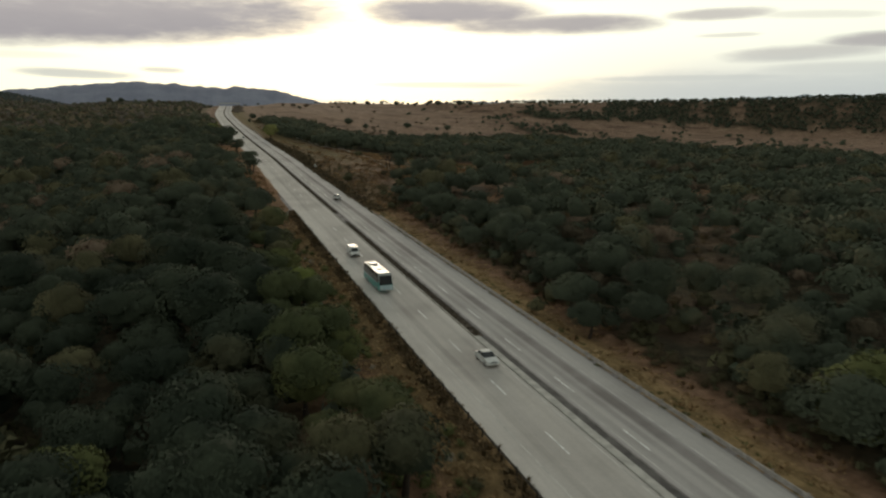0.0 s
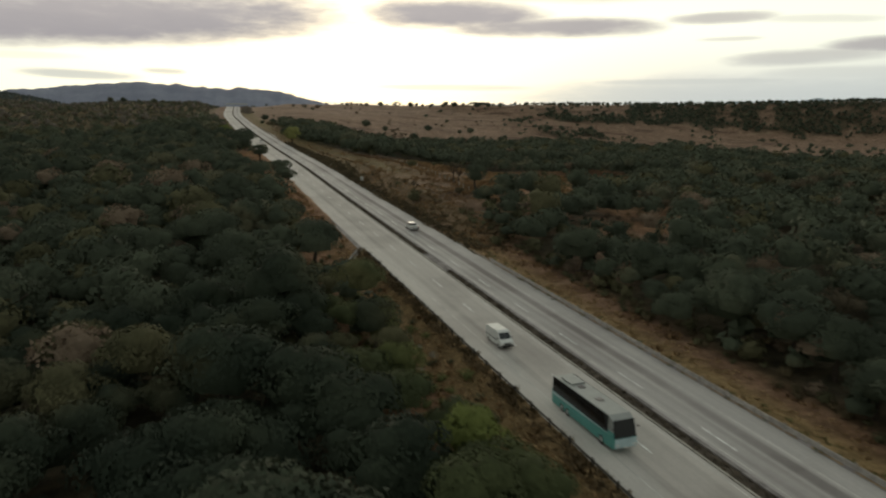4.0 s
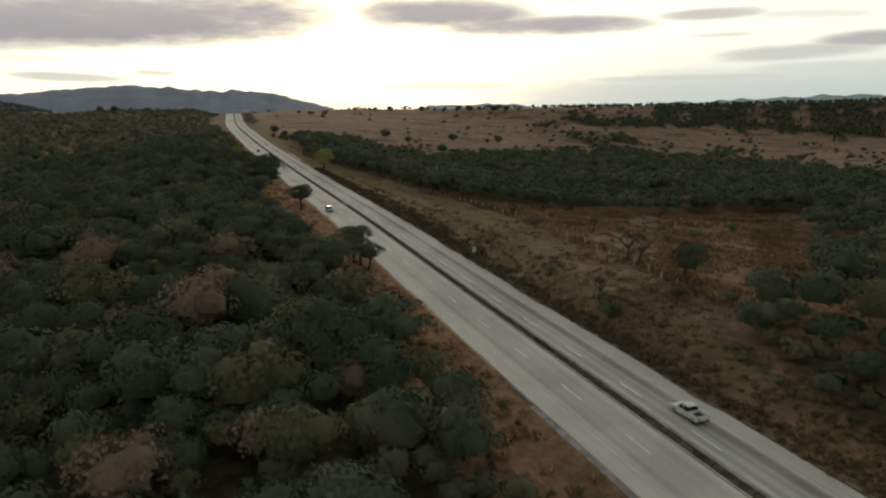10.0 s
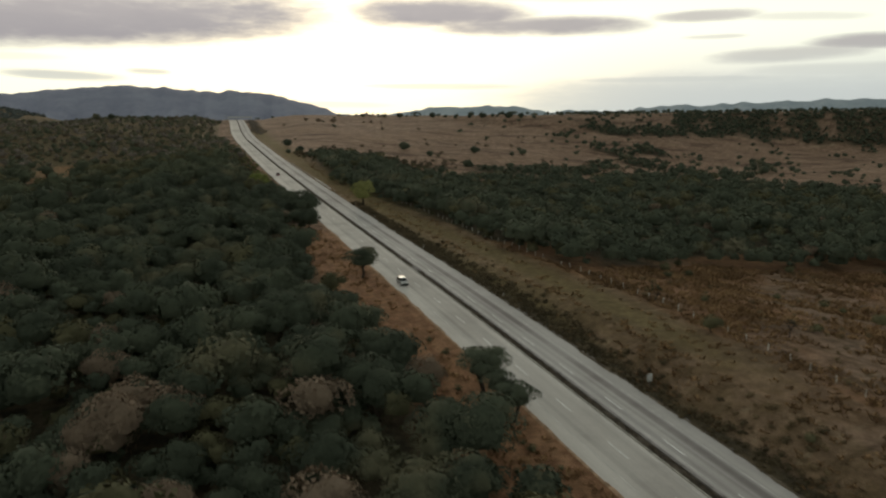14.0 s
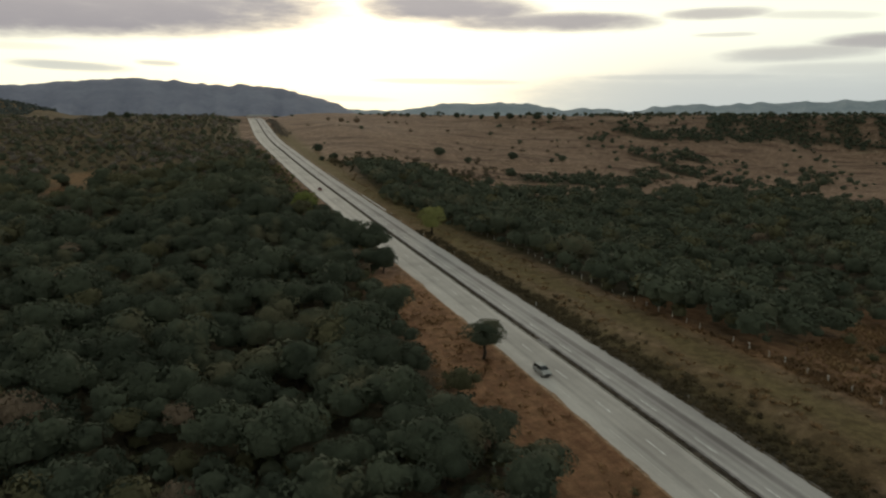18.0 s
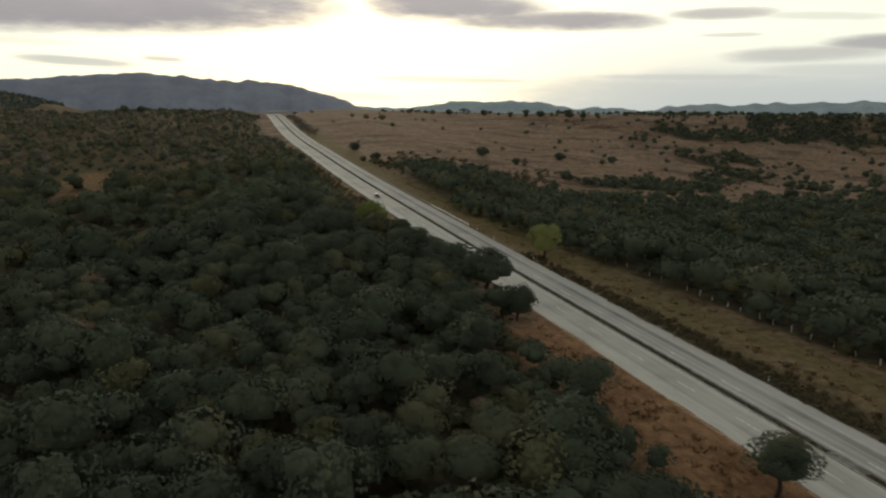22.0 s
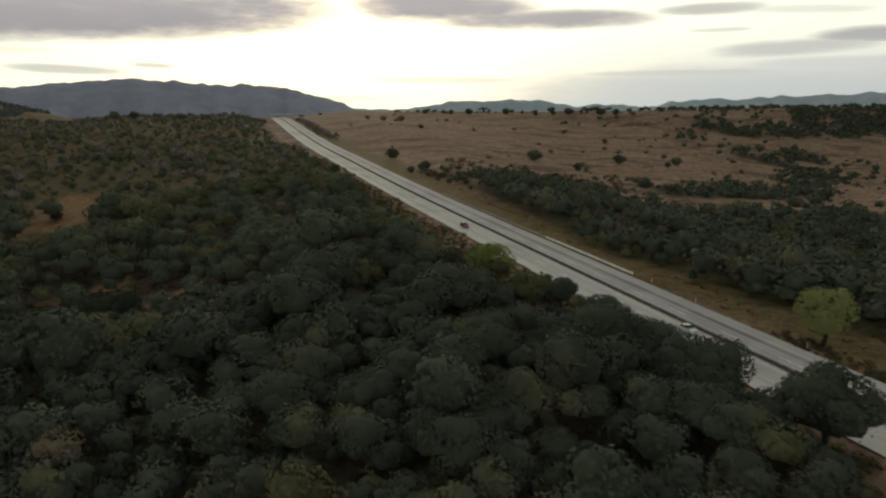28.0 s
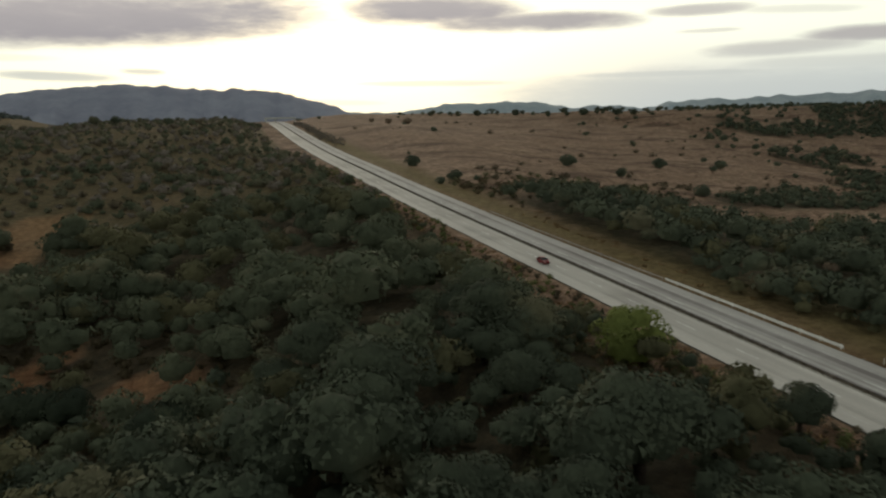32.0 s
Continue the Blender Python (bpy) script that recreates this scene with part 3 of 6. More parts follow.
FADED = plain("faded_road_paint", (0.57, 0.555, 0.525), 0.8, 0.3, vary=0.3, scale=0.4)
MEDIAN_DARK = plain("dark_median_soil", (0.088, 0.072, 0.058), 0.95, 0.1, vary=0.5, scale=0.8)
STEEL = plain("weathered_galvanised_steel", (0.36, 0.325, 0.30), 0.55, 0.5, 0.35, scale=2.0)
PALE_BEAM = plain("white_painted_beam", (0.82, 0.80, 0.77), 0.6, 0.4, vary=0.1, scale=1.0)
DARK_STEEL = plain("dark_steel", (0.06, 0.055, 0.05), 0.7, 0.3, 0.3)


def strip(name, data, mat, parent=None, label="", category="", kind="", across=None):
    me = mesh_from(name, *data, mat, False)
    if across is not None:
        at = me.attributes.new("across", "FLOAT", "POINT")
        co = np.empty(len(me.vertices) * 3, np.float32)
        me.vertices.foreach_get("co", co)
        co = co.reshape(-1, 3)
        at.data.foreach_set("value", (co[:, 0] - road_x(co[:, 1])).astype(np.float32))
    ob = tagged(new(name, me), label, category, kind=kind)
    if parent:
        ob.parent = parent
    return ob


road_w = strip("road_west", ribbon(-60, 1560, 4, slab(EDGE_L, -1.05, 0.02, 0.4)), CONCRETE_W, label="pale worn concrete carriageway with two lanes and a shoulder", category="road", kind="structure", across=True)
road_e = strip("road_east", ribbon(-60, 1560, 4, slab(1.15, EDGE_R, 0.02, 0.4)), CONCRETE_E, label="grey concrete carriageway with dark wheel tracks", category="road", kind="structure", across=True)
for road, mid, first, edges in ((road_w, -4.85, 11.5, (-8.45, -1.55)), (road_e, 3.0, 9.5, (1.7, 7.15))):
    for k in range(88):
        y = first - 30 + 14.6 * k
        strip("lane_dash", ribbon(y, y + 4.9, 5, slab(mid - 0.09, mid + 0.09, 0.026, 0.03)), PAINT, road)
    for u in edges:
        strip("edge_line", ribbon(-60, 1300, 6, slab(u - 0.05, u + 0.05, 0.026, 0.03)), FADED, road)
strip("median", ribbon(-60, 1560, 3, slab(-0.78, 0.62, -0.05, 0.3)), MEDIAN_DARK, label="sunken dark soil strip between the carriageways", category="median", kind="structure")
strip("kerb_west", ribbon(-60, 1560, 4, slab(-1.0, -0.78, 0.12, 0.5)), KERB, label="low pale kerb along the median", category="kerb", kind="structure")
strip("kerb_east", ribbon(-60, 1560, 4, slab(0.62, 1.12, 0.07, 0.5)), GUTTER, label="stained grey kerb and gutter along the median", category="kerb", kind="structure")
for y0, y1 in ((181.5, 195.5), (390.7, 397.0)):
    strip("median_paving", ribbon(y0, y1, 4, slab(-0.775, 0.615, 0.075, 0.3)), GUTTER, label="stained concrete infill of the median", category="paving", kind="structure")
strip("median_plinth", ribbon(-60, 88.5, 4, slab(-1.014, -0.1, 0.17, 0.3)), PLINTH, label="raised pale concrete plinth in the median", category="paving", kind="structure")
strip("median_channel", ribbon(-60, 88.5, 4, slab(-0.098, 0.86, 0.079, 0.3)), CHANNEL, label="dark stained channel beside the plinth of the median", category="paving", kind="structure")
# gutters at the outer edges
strip("gutter_west", ribbon(203, 240, 4, slab(EDGE_L - 1.0, EDGE_L - 0.02, 0.0, 0.4)), GUTTER, label="narrow stained concrete gutter beside the road", category="gutter", kind="structure")
strip("gutter_east", ribbon(-60, 560, 4, slab(EDGE_R + 0.02, EDGE_R + 0.75, 0.0, 0.4)), GUTTER, label="narrow stained concrete gutter beside the road", category="gutter", kind="structure")
strip("kerb_edge_west", ribbon(470, 1200, 4, slab(EDGE_L - 0.2, EDGE_L - 0.01, 0.14, 0.5)), DARK_STEEL, label="dark low kerb at the edge of the paving", category="kerb", kind="structure")


def loose_weeds(name, y0, y1, count, u0, u1, size, mat, label, rng, lift=0.0):
    """Tufts of blades along the road, joined."""
    y = rng.uniform(y0, y1, count)
    u = rng.uniform(u0, u1, count)
    x = u + road_x(y)
    z = np.where((u > -0.9) & (u < 0.6), road_z(y) - 0.06, land(x, y)) + lift
    V, F = blades(rng, x, y, z, size * rng.uniform(0.5, 1.5, count))
    return tagged(new(name, mesh_from(name, V, F, mat)), label, "grass", kind="stuff")


def blades(rng, x, y, z, size, per=7):
    """per leaning triangles a tuft."""
    n = len(x)
    a = rng.uniform(0, 6.283, (n, per))
    lean = rng.uniform(0.5, 1.6, (n, per))
    w = size[:, None] * rng.uniform(0.16, 0.34, (n, per))
    h = size[:, None] * rng.uniform(0.35, 0.8, (n, per))
    ox, oy = rng.normal(0, 0.3, (2, n, per)) * size[:, None]
    bx, by = x[:, None] + ox, y[:, None] + oy
    p0 = np.stack([bx - w * np.sin(a), by + w * np.cos(a), np.repeat(z[:, None], per, 1) - 0.05], 2)
    p1 = np.stack([bx + w * np.sin(a), by - w * np.cos(a), np.repeat(z[:, None], per, 1) - 0.05], 2)
    p2 = np.stack([bx + h * lean * np.cos(a), by + h * lean * np.sin(a), z[:, None] + h], 2)
    V = np.stack([p0, p1, p2], 2).reshape(-1, 3)
    return V, np.arange(len(V)).reshape(-1, 3)


RNG = np.random.default_rng(7)
loose_weeds("median_weeds", 88, 900, 5200, -0.7, 0.55, 0.3, plain("dead_dark_weeds", (0.11, 0.088, 0.066), 0.95, 0.1, vary=0.5), "short dead weeds in the median", RNG)

# ---- trees and scrub ----


def ico(sub):
    bm = bmesh.new()
    bmesh.ops.create_icosphere(bm, subdivisions=sub, radius=1.0)
    v = np.array([q.co[:] for q in bm.verts])
    f = np.array([[w.index for w in t.verts] for t in bm.faces])
    bm.free()
    return v, f


ICO1 = ico(1)


def leaf_sprays(rng, p, d, leaf, tilt=0.45):
    """Small triangles at the points p, growing roughly along d."""
    n = len(p)
    a = np.cross(rng.normal(0, 1, (n, 3)), d)
    a /= np.linalg.norm(a, axis=1)[:, None]
    b = np.cross(d, a) + d * rng.uniform(-0.35, tilt, (n, 1))
    q = (leaf * rng.uniform(0.55, 1.45, n))[:, None]
    return np.stack([p - a * q * 0.6, p + a * q * 0.6, p + b * q], 1).reshape(-1, 3)


def unit(v):
    return v / np.maximum(np.linalg.norm(v, axis=-1, keepdims=True), 1e-6)


def soft_normals(rng, p, d, middle, loose=0.28):
    """Normals of leaves that lie in the skin of a crown: outwards from the lobe and from the crown, a little at random."""
    return unit(0.55 * d + 0.55 * unit(p - middle) + rng.normal(0, loose, p.shape))


def lobe_template(rng, lobes, cores, leaves, leaf, tall=0.62, tilt=0.6, small=(0.26, 0.46), stray=0.06, core=0.9, loose=0.1):
    """A bushy crown about 1 m in radius: rounded lobes of different sizes grown into one another over a dome, clad in sprays of leaves; the largest lobes have a solid core."""
    bv, bf = ICO1
    C = [np.array([rng.uniform(-0.12, 0.12), rng.uniform(-0.12, 0.12), 0.0])]
    S = [rng.uniform(0.58, 0.7)]
    for k in range(lobes - 1):
        a, r = k * 2.4 + rng.uniform(-0.6, 0.6), 0.74 * math.sqrt((k + rng.uniform(0.2, 1.0)) / lobes)
        C.append(np.array([r * math.cos(a), r * math.sin(a), tall * (1 - 1.25 * r * r) * rng.uniform(0.6, 1.05) - 0.12]))
        S.append(rng.uniform(*small) * (1.08 - 0.3 * r))
    C, S = np.array(C), np.array(S)
    squash = np.array([1, 1, 0.86])
    solid = np.argsort(-S)[:cores]
    keep = bf[bv[bf].mean(1)[:, 2] > -0.6]
    V = np.concatenate([bv * (1 + rng.normal(0, 0.06, (len(bv), 1))) * S[k] * core * squash + C[k] for k in solid])
    F = np.concatenate([keep + j * len(bv) for j in range(cores)])
    middle = np.array([0, 0, -0.35])
    N = unit(0.5 * np.concatenate([bv] * cores) + 0.6 * unit(V - middle))
    n = leaves * 4
    which = rng.choice(lobes, n, p=S ** 2 / (S ** 2).sum())
    d = rng.normal(0, 1, (n, 3))
    d[:, 2] = np.abs(d[:, 2]) * 1.1 - 0.45 * rng.uniform(0, 1, n)
    d = unit(d)
    p = C[which] + d * (S[which] * rng.uniform(0.9, 1.03 + stray, n))[:, None] * squash
    inside = (np.linalg.norm((p[:, None] - C[None]) / squash, axis=2) < 0.88 * S[None]).any(1)
    p, d = p[~inside][:leaves], d[~inside][:leaves]
    tri = leaf_sprays(rng, p, d, leaf, tilt)
    return np.concatenate([V, tri]), np.concatenate([F, len(V) + np.arange(len(tri)).reshape(-1, 3)]), np.concatenate([N, np.repeat(soft_normals(rng, p, d, middle, loose), 3, 0)])


def crown_template(rng, blobs, ball, leaves, leaf, height=0.62, spread=0.72, size=(0.27, 0.46), rough=0.13, flat=0.8):
    """An open crown about 1 m in radius out of separate clumps and loose sprays of leaves."""
    bv, bf = ball
    V, F, n, centres = [], [], 0, []
    for k in range(blobs):
        a, r = k * 2.4 + rng.uniform(-0.5, 0.5), spread * math.sqrt((k + rng.uniform(0.1, 0.9)) / blobs)
        c = np.array([r * math.cos(a), r * math.sin(a), height * (1 - 1.1 * r * r) * rng.uniform(0.55, 1.05) - 0.2])
        s = rng.uniform(*size) * (1.15 - 0.4 * r)
        centres.append((c, s))
        V.append(bv * (1 + rng.normal(0, rough, (len(bv), 1))) * s * np.array([1, 1, flat]) + c)
        F.append(bf + n)
        n += len(bv)
    which = rng.integers(len(centres), size=leaves)
    C, S = np.array([centres[i][0] for i in which]), np.array([centres[i][1] for i in which])
    d = rng.normal(0, 1, (leaves, 3))
    d[:, 2] = np.abs(d[:, 2]) * 1.1 - 0.25
    d /= np.linalg.norm(d, axis=1)[:, None]
    p = C + d * (S * rng.uniform(0.9, 1.25, leaves))[:, None] * np.array([1, 1, flat])
    tri = leaf_sprays(rng, p, d, leaf)
    V.append(tri)
    F.append(n + np.arange(len(tri)).reshape(-1, 3))
    middle = np.array([0, 0, -0.4])
    N = [unit(0.5 * bv + 0.6 * unit(v - middle)) for v in V[:-1]] + [np.repeat(soft_normals(rng, p, d, middle), 3, 0)]
    return np.concatenate(V), np.concatenate(F), np.concatenate(N)


def limbs_template(rng, sides=6, limbs=5, fork=0.55, reach=0.55, girth=0.05):
    """A tapered leaning trunk with limbs, 1 m high in all."""
    V, F = [], []

    def tube(a, b, ra, rb):
        n = sum(len(q) for q in V)
        d = b - a
        s = np.cross(d, (0.31, 0.9, 0.17))
        s /= np.linalg.norm(s)
        t = np.cross(d, s) / np.linalg.norm(d)
        ring = [math.cos(6.2832 * k / sides) * s + math.sin(6.2832 * k / sides) * t for k in range(sides)]
        V.append(np.array([a + ra * q for q in ring] + [b + rb * q for q in ring]))
        for k in range(sides):
            j = (k + 1) % sides
            F.extend(([n + k, n + j, n + sides + j], [n + k, n + sides + j, n + sides + k]))

    knee = np.array([rng.normal(0, 0.04), rng.normal(0, 0.04), fork * 0.55])
    top = knee + np.array([rng.normal(0, 0.05), rng.normal(0, 0.05), fork * 0.45])
    tube(np.array([0, 0, -0.08]), knee, girth * 1.25, girth)
    tube(knee, top, girth, girth * 0.8)
    for k in range(limbs):
        a = 6.283 * k / max(limbs, 1) + rng.uniform(-0.4, 0.4)
        r = reach * rng.uniform(0.6, 1.0)
        m = top + np.array([0.5 * r * math.cos(a), 0.5 * r * math.sin(a), (0.95 - fork) * rng.uniform(0.35, 0.6)])
        tube(top * 0.96, m, girth * 0.6, girth * 0.4)
        tube(m, m + np.array([0.5 * r * math.cos(a + 0.4), 0.5 * r * math.sin(a + 0.4), (0.95 - fork) * rng.uniform(0.2, 0.45)]), girth * 0.4, girth * 0.15)
    return np.concatenate(V), np.array(F)


def scatter(rng, xlo, xhi, ylo, yhi, step, density):
    """Jittered places, thinned by density(x, y)."""
    gx, gy = np.meshgrid(np.arange(xlo, xhi, step), np.arange(ylo, yhi, step))
    x = gx.ravel() + rng.uniform(-0.48, 0.48, gx.size) * step
    y = gy.ravel() + rng.uniform(-0.48, 0.48, gy.size) * step
    keep = rng.uniform(0, 1, x.size) < density(x, y)
    return x[keep], y[keep]


def in_sight(x, y, margin=14.0):
    """The wedge of country that the flight looks over."""
    left = np.minimum(-37 - 0.24 * y, -92 - 0.25 * (y - 480)) - margin
    return (x > left) & (x < -37 + 1.32 * y + margin) & (y > 38)


def planted(name, label, category, templates, x, y, radius, tall, mat, rng, stretch=0.95):
    """One object of kind stuff: templates set down at many places."""
    z = land(x, y)
    pick = rng.integers(0, len(templates), len(x))
    ang = rng.uniform(0, 6.283, len(x))
    VS, FS, NS, n = [], [], [], 0
    for k, (tv, tf, tn) in enumerate(templates):
        m = pick == k
        if not m.any():
            continue
        c, s, R = np.cos(ang[m])[:, None], np.sin(ang[m])[:, None], radius[m][:, None]
        px = (tv[None, :, 0] * c - tv[None, :, 1] * s) * R + x[m][:, None]
        py = (tv[None, :, 0] * s + tv[None, :, 1] * c) * R + y[m][:, None]
        pz = tv[None, :, 2] * R * stretch + (z[m] + tall[m])[:, None]
        VS.append(np.stack([px, py, pz], 2).reshape(-1, 3))
        NS.append(np.stack([tn[None, :, 0] * c - tn[None, :, 1] * s, tn[None, :, 0] * s + tn[None, :, 1] * c, np.repeat(tn[None, :, 2], len(c), 0)], 2).reshape(-1, 3))
        cnt = int(m.sum())
        FS.append((tf[None] + (np.arange(cnt) * len(tv))[:, None, None] + n).reshape(-1, 3))
        n += cnt * len(tv)
    if VS:
        tagged(new(name, mesh_from(name, np.concatenate(VS), np.concatenate(FS), mat, normals=np.concatenate(NS))), label, category, kind="stuff")


NEAR = [lobe_template(RNG, 20, 5, 1650, 0.052) for _ in range(6)]
OPEN = [crown_template(RNG, 46, ICO1, 2600, 0.05, height=0.62, spread=0.95, size=(0.08, 0.17), rough=0.2, flat=0.5) for _ in range(3)]
CLOSE = [lobe_template(RNG, 12, 3, 390, 0.092) for _ in range(12)]
TWIGGY = [lobe_template(RNG, 14, 3, 560, 0.075, tilt=1.2, stray=0.1, loose=0.4) for _ in range(4)]
MID = [lobe_template(RNG, 7, 1, 105, 0.175) for _ in range(8)]
FAR = [lobe_template(RNG, 5, 2, 60, 0.24) for _ in range(6)]
TINY = [lobe_template(RNG, 4, 1, 26, 0.34) for _ in range(5)]
LOWEST = [lobe_template(RNG, 2, 1, 50, 0.2, tilt=1.4, stray=0.25, core=0.7, loose=0.45) for _ in range(6)]
LOW = [lobe_template(RNG, 4, 2, 110, 0.145, tilt=1.3, stray=0.2, core=0.72, loose=0.4) for _ in range(8)]


def tuft_template(rng, blades_in, spread=0.7):
    """A clump of leaning grass blades about 1 m in radius."""
    a, r = rng.uniform(0, 6.283, blades_in), spread * np.sqrt(rng.uniform(0, 1, blades_in))
    lean, w, h = rng.uniform(0.2, 0.9, blades_in), rng.uniform(0.10, 0.22, blades_in), rng.uniform(0.35, 0.85, blades_in) * (1.1 - 0.6 * r)
    bx, by = r * np.cos(a), r * np.sin(a)
    t = rng.uniform(0, 6.283, blades_in)
    p0 = np.stack([bx - w * np.sin(t), by + w * np.cos(t), np.full(blades_in, -0.08)], 1)
    p1 = np.stack([bx + w * np.sin(t), by - w * np.cos(t), np.full(blades_in, -0.08)], 1)
    p2 = np.stack([bx + lean * np.cos(a), by + lean * np.sin(a), h], 1)
    V = np.stack([p0, p1, p2], 1).reshape(-1, 3)
    N = unit(np.stack([0.5 * np.cos(a), 0.5 * np.sin(a), np.ones(blades_in)], 1) + rng.normal(0, 0.35, (blades_in, 3)))
    return V, np.arange(len(V)).reshape(-1, 3), np.repeat(N, 3, 0)


TUFT = [tuft_template(RNG, 20) for _ in range(6)]


def tree_pattern(label, category, crown, limbs, radius, height, crown_z, mat, bark, group="", squash=0.95):
    """One tree with its trunk and crown, at the origin; copies share its meshes."""
    ob = tagged(new("tree"), label, category, group)
    tv, tf = limbs
    trunk = new("trunk", mesh_from("trunk", tv * np.array([height, height, height]), tf, bark))
    cv, cf, cn = crown
    leaves = new("crown", mesh_from("crown", cv * np.array([radius, radius, radius * squash]) + np.array([0, 0, crown_z]), cf, mat, normals=cn))
    trunk.parent = leaves.parent = ob
    return ob


def set_down(ob, x, y, turn, size=1.0, first=False):
    m = pose(x, y, float(land(x, y)) - 0.05, 0, 0, turn) @ Matrix.Diagonal((size, size, size, 1))
    if first:
        ob.matrix_basis = m
        return ob
    made = copy_thing(ob, m)
    made.matrix_basis = m
    return made


def plant_woods():
    rng = RNG
    x, y = scatter(rng, -300, 345, 40, 740, 5.5, lambda a, b: woods(a, b) * in_sight(a, b) * np.where(a > 14, clumps(a, b), 1 - 0.3 * sstep(b, 520, 600)))
    r = (2.35 + 3.3 * rng.uniform(0, 1, len(x)) ** 1.45) * np.interp(y, (0, 600, 760), (1, 1, 0.9))
    r = r * np.where((x < 0) & (rng.uniform(0, 1, len(x)) < 0.2), 1.25, 1.0)
    r = r * np.where((x < -25) & (y > 540), 1.3, 1.0)
    r = np.where(x > 20, 2.0 + 4.2 * rng.uniform(0, 1, len(x)) ** 1.35, r)
    tall = r * rng.uniform(0.35, 0.95 + 0.1 * (x < 0), len(x)) + 1.5 + 0.8 * wobble(x, y, 21, 4)
    low = (0.45 * sstep(y, 522, 545) + 0.55 * sstep(y, 552, 590)) * (x < 0) * (1 - sstep(EDGE_L - x, 9, 28))
    low = np.maximum(low, 0.8 * (x < -76) * (x > -134) * sstep(y, 565, 575) * (1 - sstep(y, 612, 625)))
    r, tall = r * (1 - 0.35 * low), tall * (1 - 0.6 * low)
    # single oaks near the flight
    line = (x > -80) & (x < -14) & (y > 48) & (y < 600) & (r > 3.4) & ~((x > -30) & (y > 560))
    line |= (x > 16) & (x < 40) & (y > 60) & (y < 215) & (r > 3.0)
    idx = np.nonzero(line)[0]
    rng.shuffle(idx)
    single = np.zeros(len(x), bool)
    single[idx[:270]] = True
    pats = [tree_pattern("dark green evergreen oak with a broad clumped crown", "tree", NEAR[k], limbs_template(rng), 3.5, 4.4, 3.3, LEAF_DARK, BARK, "oaks of the roadside wood") for k in range(5)]
    pats += [tree_pattern("evergreen oak with a broad clumped crown, colour darkened for shade", "tree", NEAR[k], limbs_template(rng), 3.5, 4.4, 3.3, LEAF_SHADED, BARK, "dark trees of the roadside wood") for k in (1, 3, 5)]
    pats += [tree_pattern("mossy green tree at the edge of the roadside wood", "tree", NEAR[k], limbs_template(rng), 3.5, 4.4, 3.3, LEAF_MOSS, BARK, "mossy trees of the wood's edge") for k in (0, 2)]
    used = [False] * len(pats)
    for i in idx[:270]:
        k = int(rng.integers(5, 8)) if x[i] < 0 and y[i] < 165 else int(rng.integers(5))
        if -30 < x[i] < 0 and y[i] < 175 and wobble(x[i], y[i], 7, 3) > -0.25:
            k = 8 + i % 2
            r[i] *= 0.8
        set_down(pats[k], float(x[i]), float(y[i]), float(rng.uniform(0, 360)), float(r[i] / 3.5), first=not used[k])
        used[k] = True
    x, y, r, tall = x[~single], y[~single], r[~single], tall[~single]
    g = rng.uniform(0, 1, len(x))
    rusty = g < 0.2 * np.exp(-((y - 265) / 62) ** 2) * (x < -15) + 0.012 + 0.04 * (x > 15) * (y < 260)
    olive = (~rusty) & (g < np.where((x < 0) & (y < 520), np.interp(y, (60, 160, 200, 250, 300, 335, 420, 520), (0.08, 0.14, 0.36, 0.52, 0.34, 0.1, 0.06, 0.08)), 0.11) + 0.25 * sstep(y, 600, 740) * (x < 0))
    grey = (~(rusty | olive)) & (x > 16) & (y < 330) & (rng.uniform(0, 1, len(x)) < 0.1)
    dark = ~(rusty | olive | grey)
    close = (x < np.where(y < 260, 80, 20)) & (x > -92 - 0.13 * y)
    first = close & (y < 165) & (x > -80) & (x < 45)
    sel = lambda m: (x[m], y[m], r[m], tall[m])
    r = r * np.where((rusty & ((y > 400) | (x > 0))) | grey, 0.65, 1.0)
    r = r * np.where(first & (x < 0) & (x >= -29), 0.78, 1.0)
    planted("thorn_scrub", "rusty brown leafless thorn scrub", "scrub", TWIGGY, *sel(rusty), LEAF_RUST, rng)
    planted("brown_scrub", "brown leafless crowns among the oaks", "scrub", TWIGGY, *sel(grey), LEAF_TWIG, rng)
    planted("olive_scrub", "dull olive scrub among the oaks", "scrub", CLOSE, *sel(olive & close & ~first), LEAF_SCRUB, rng)
    planted("olive_scrub", "dull olive scrub beside the road", "scrub", NEAR, *sel(olive & first), LEAF_SCRUB, rng)
    planted("olive_scrub", "dull olive scrub in the valley", "scrub", MID, *sel(olive & ~close), LEAF_SCRUB, rng)
    # beyond this line the western crowns get the haze-paled leaf colour
    dull = (x < 0) & (y + 25 * wobble(x, y, 40, 2) > 590)
    planted("oak_wood", "dense dark green evergreen oak wood", "forest", CLOSE, *sel(dark & close & ~first & ~dull), LEAF_DARK, rng)
    planted("oak_wood", "haze-paled green oak wood rising towards the crest", "forest", CLOSE, *sel(dark & close & dull), LEAF_HAZIER, rng)
    planted("oak_wood", "dense dark green evergreen oak wood beside the road", "forest", NEAR, *sel(dark & first & (x > 0)), LEAF_DARK, rng)
    # oaks west of the road start, in the shade-darkened foliage
    planted("shaded_oak_wood", "dense evergreen oak wood below the road, colour darkened for shade", "forest", NEAR, *sel(dark & first & (x < -29)), LEAF_SHADED, rng)
    planted("mossy_wood", "mossy green trees along the edge of the wood", "forest", NEAR, *sel(dark & first & (x < 0) & (x >= -29)), LEAF_MOSS, rng)
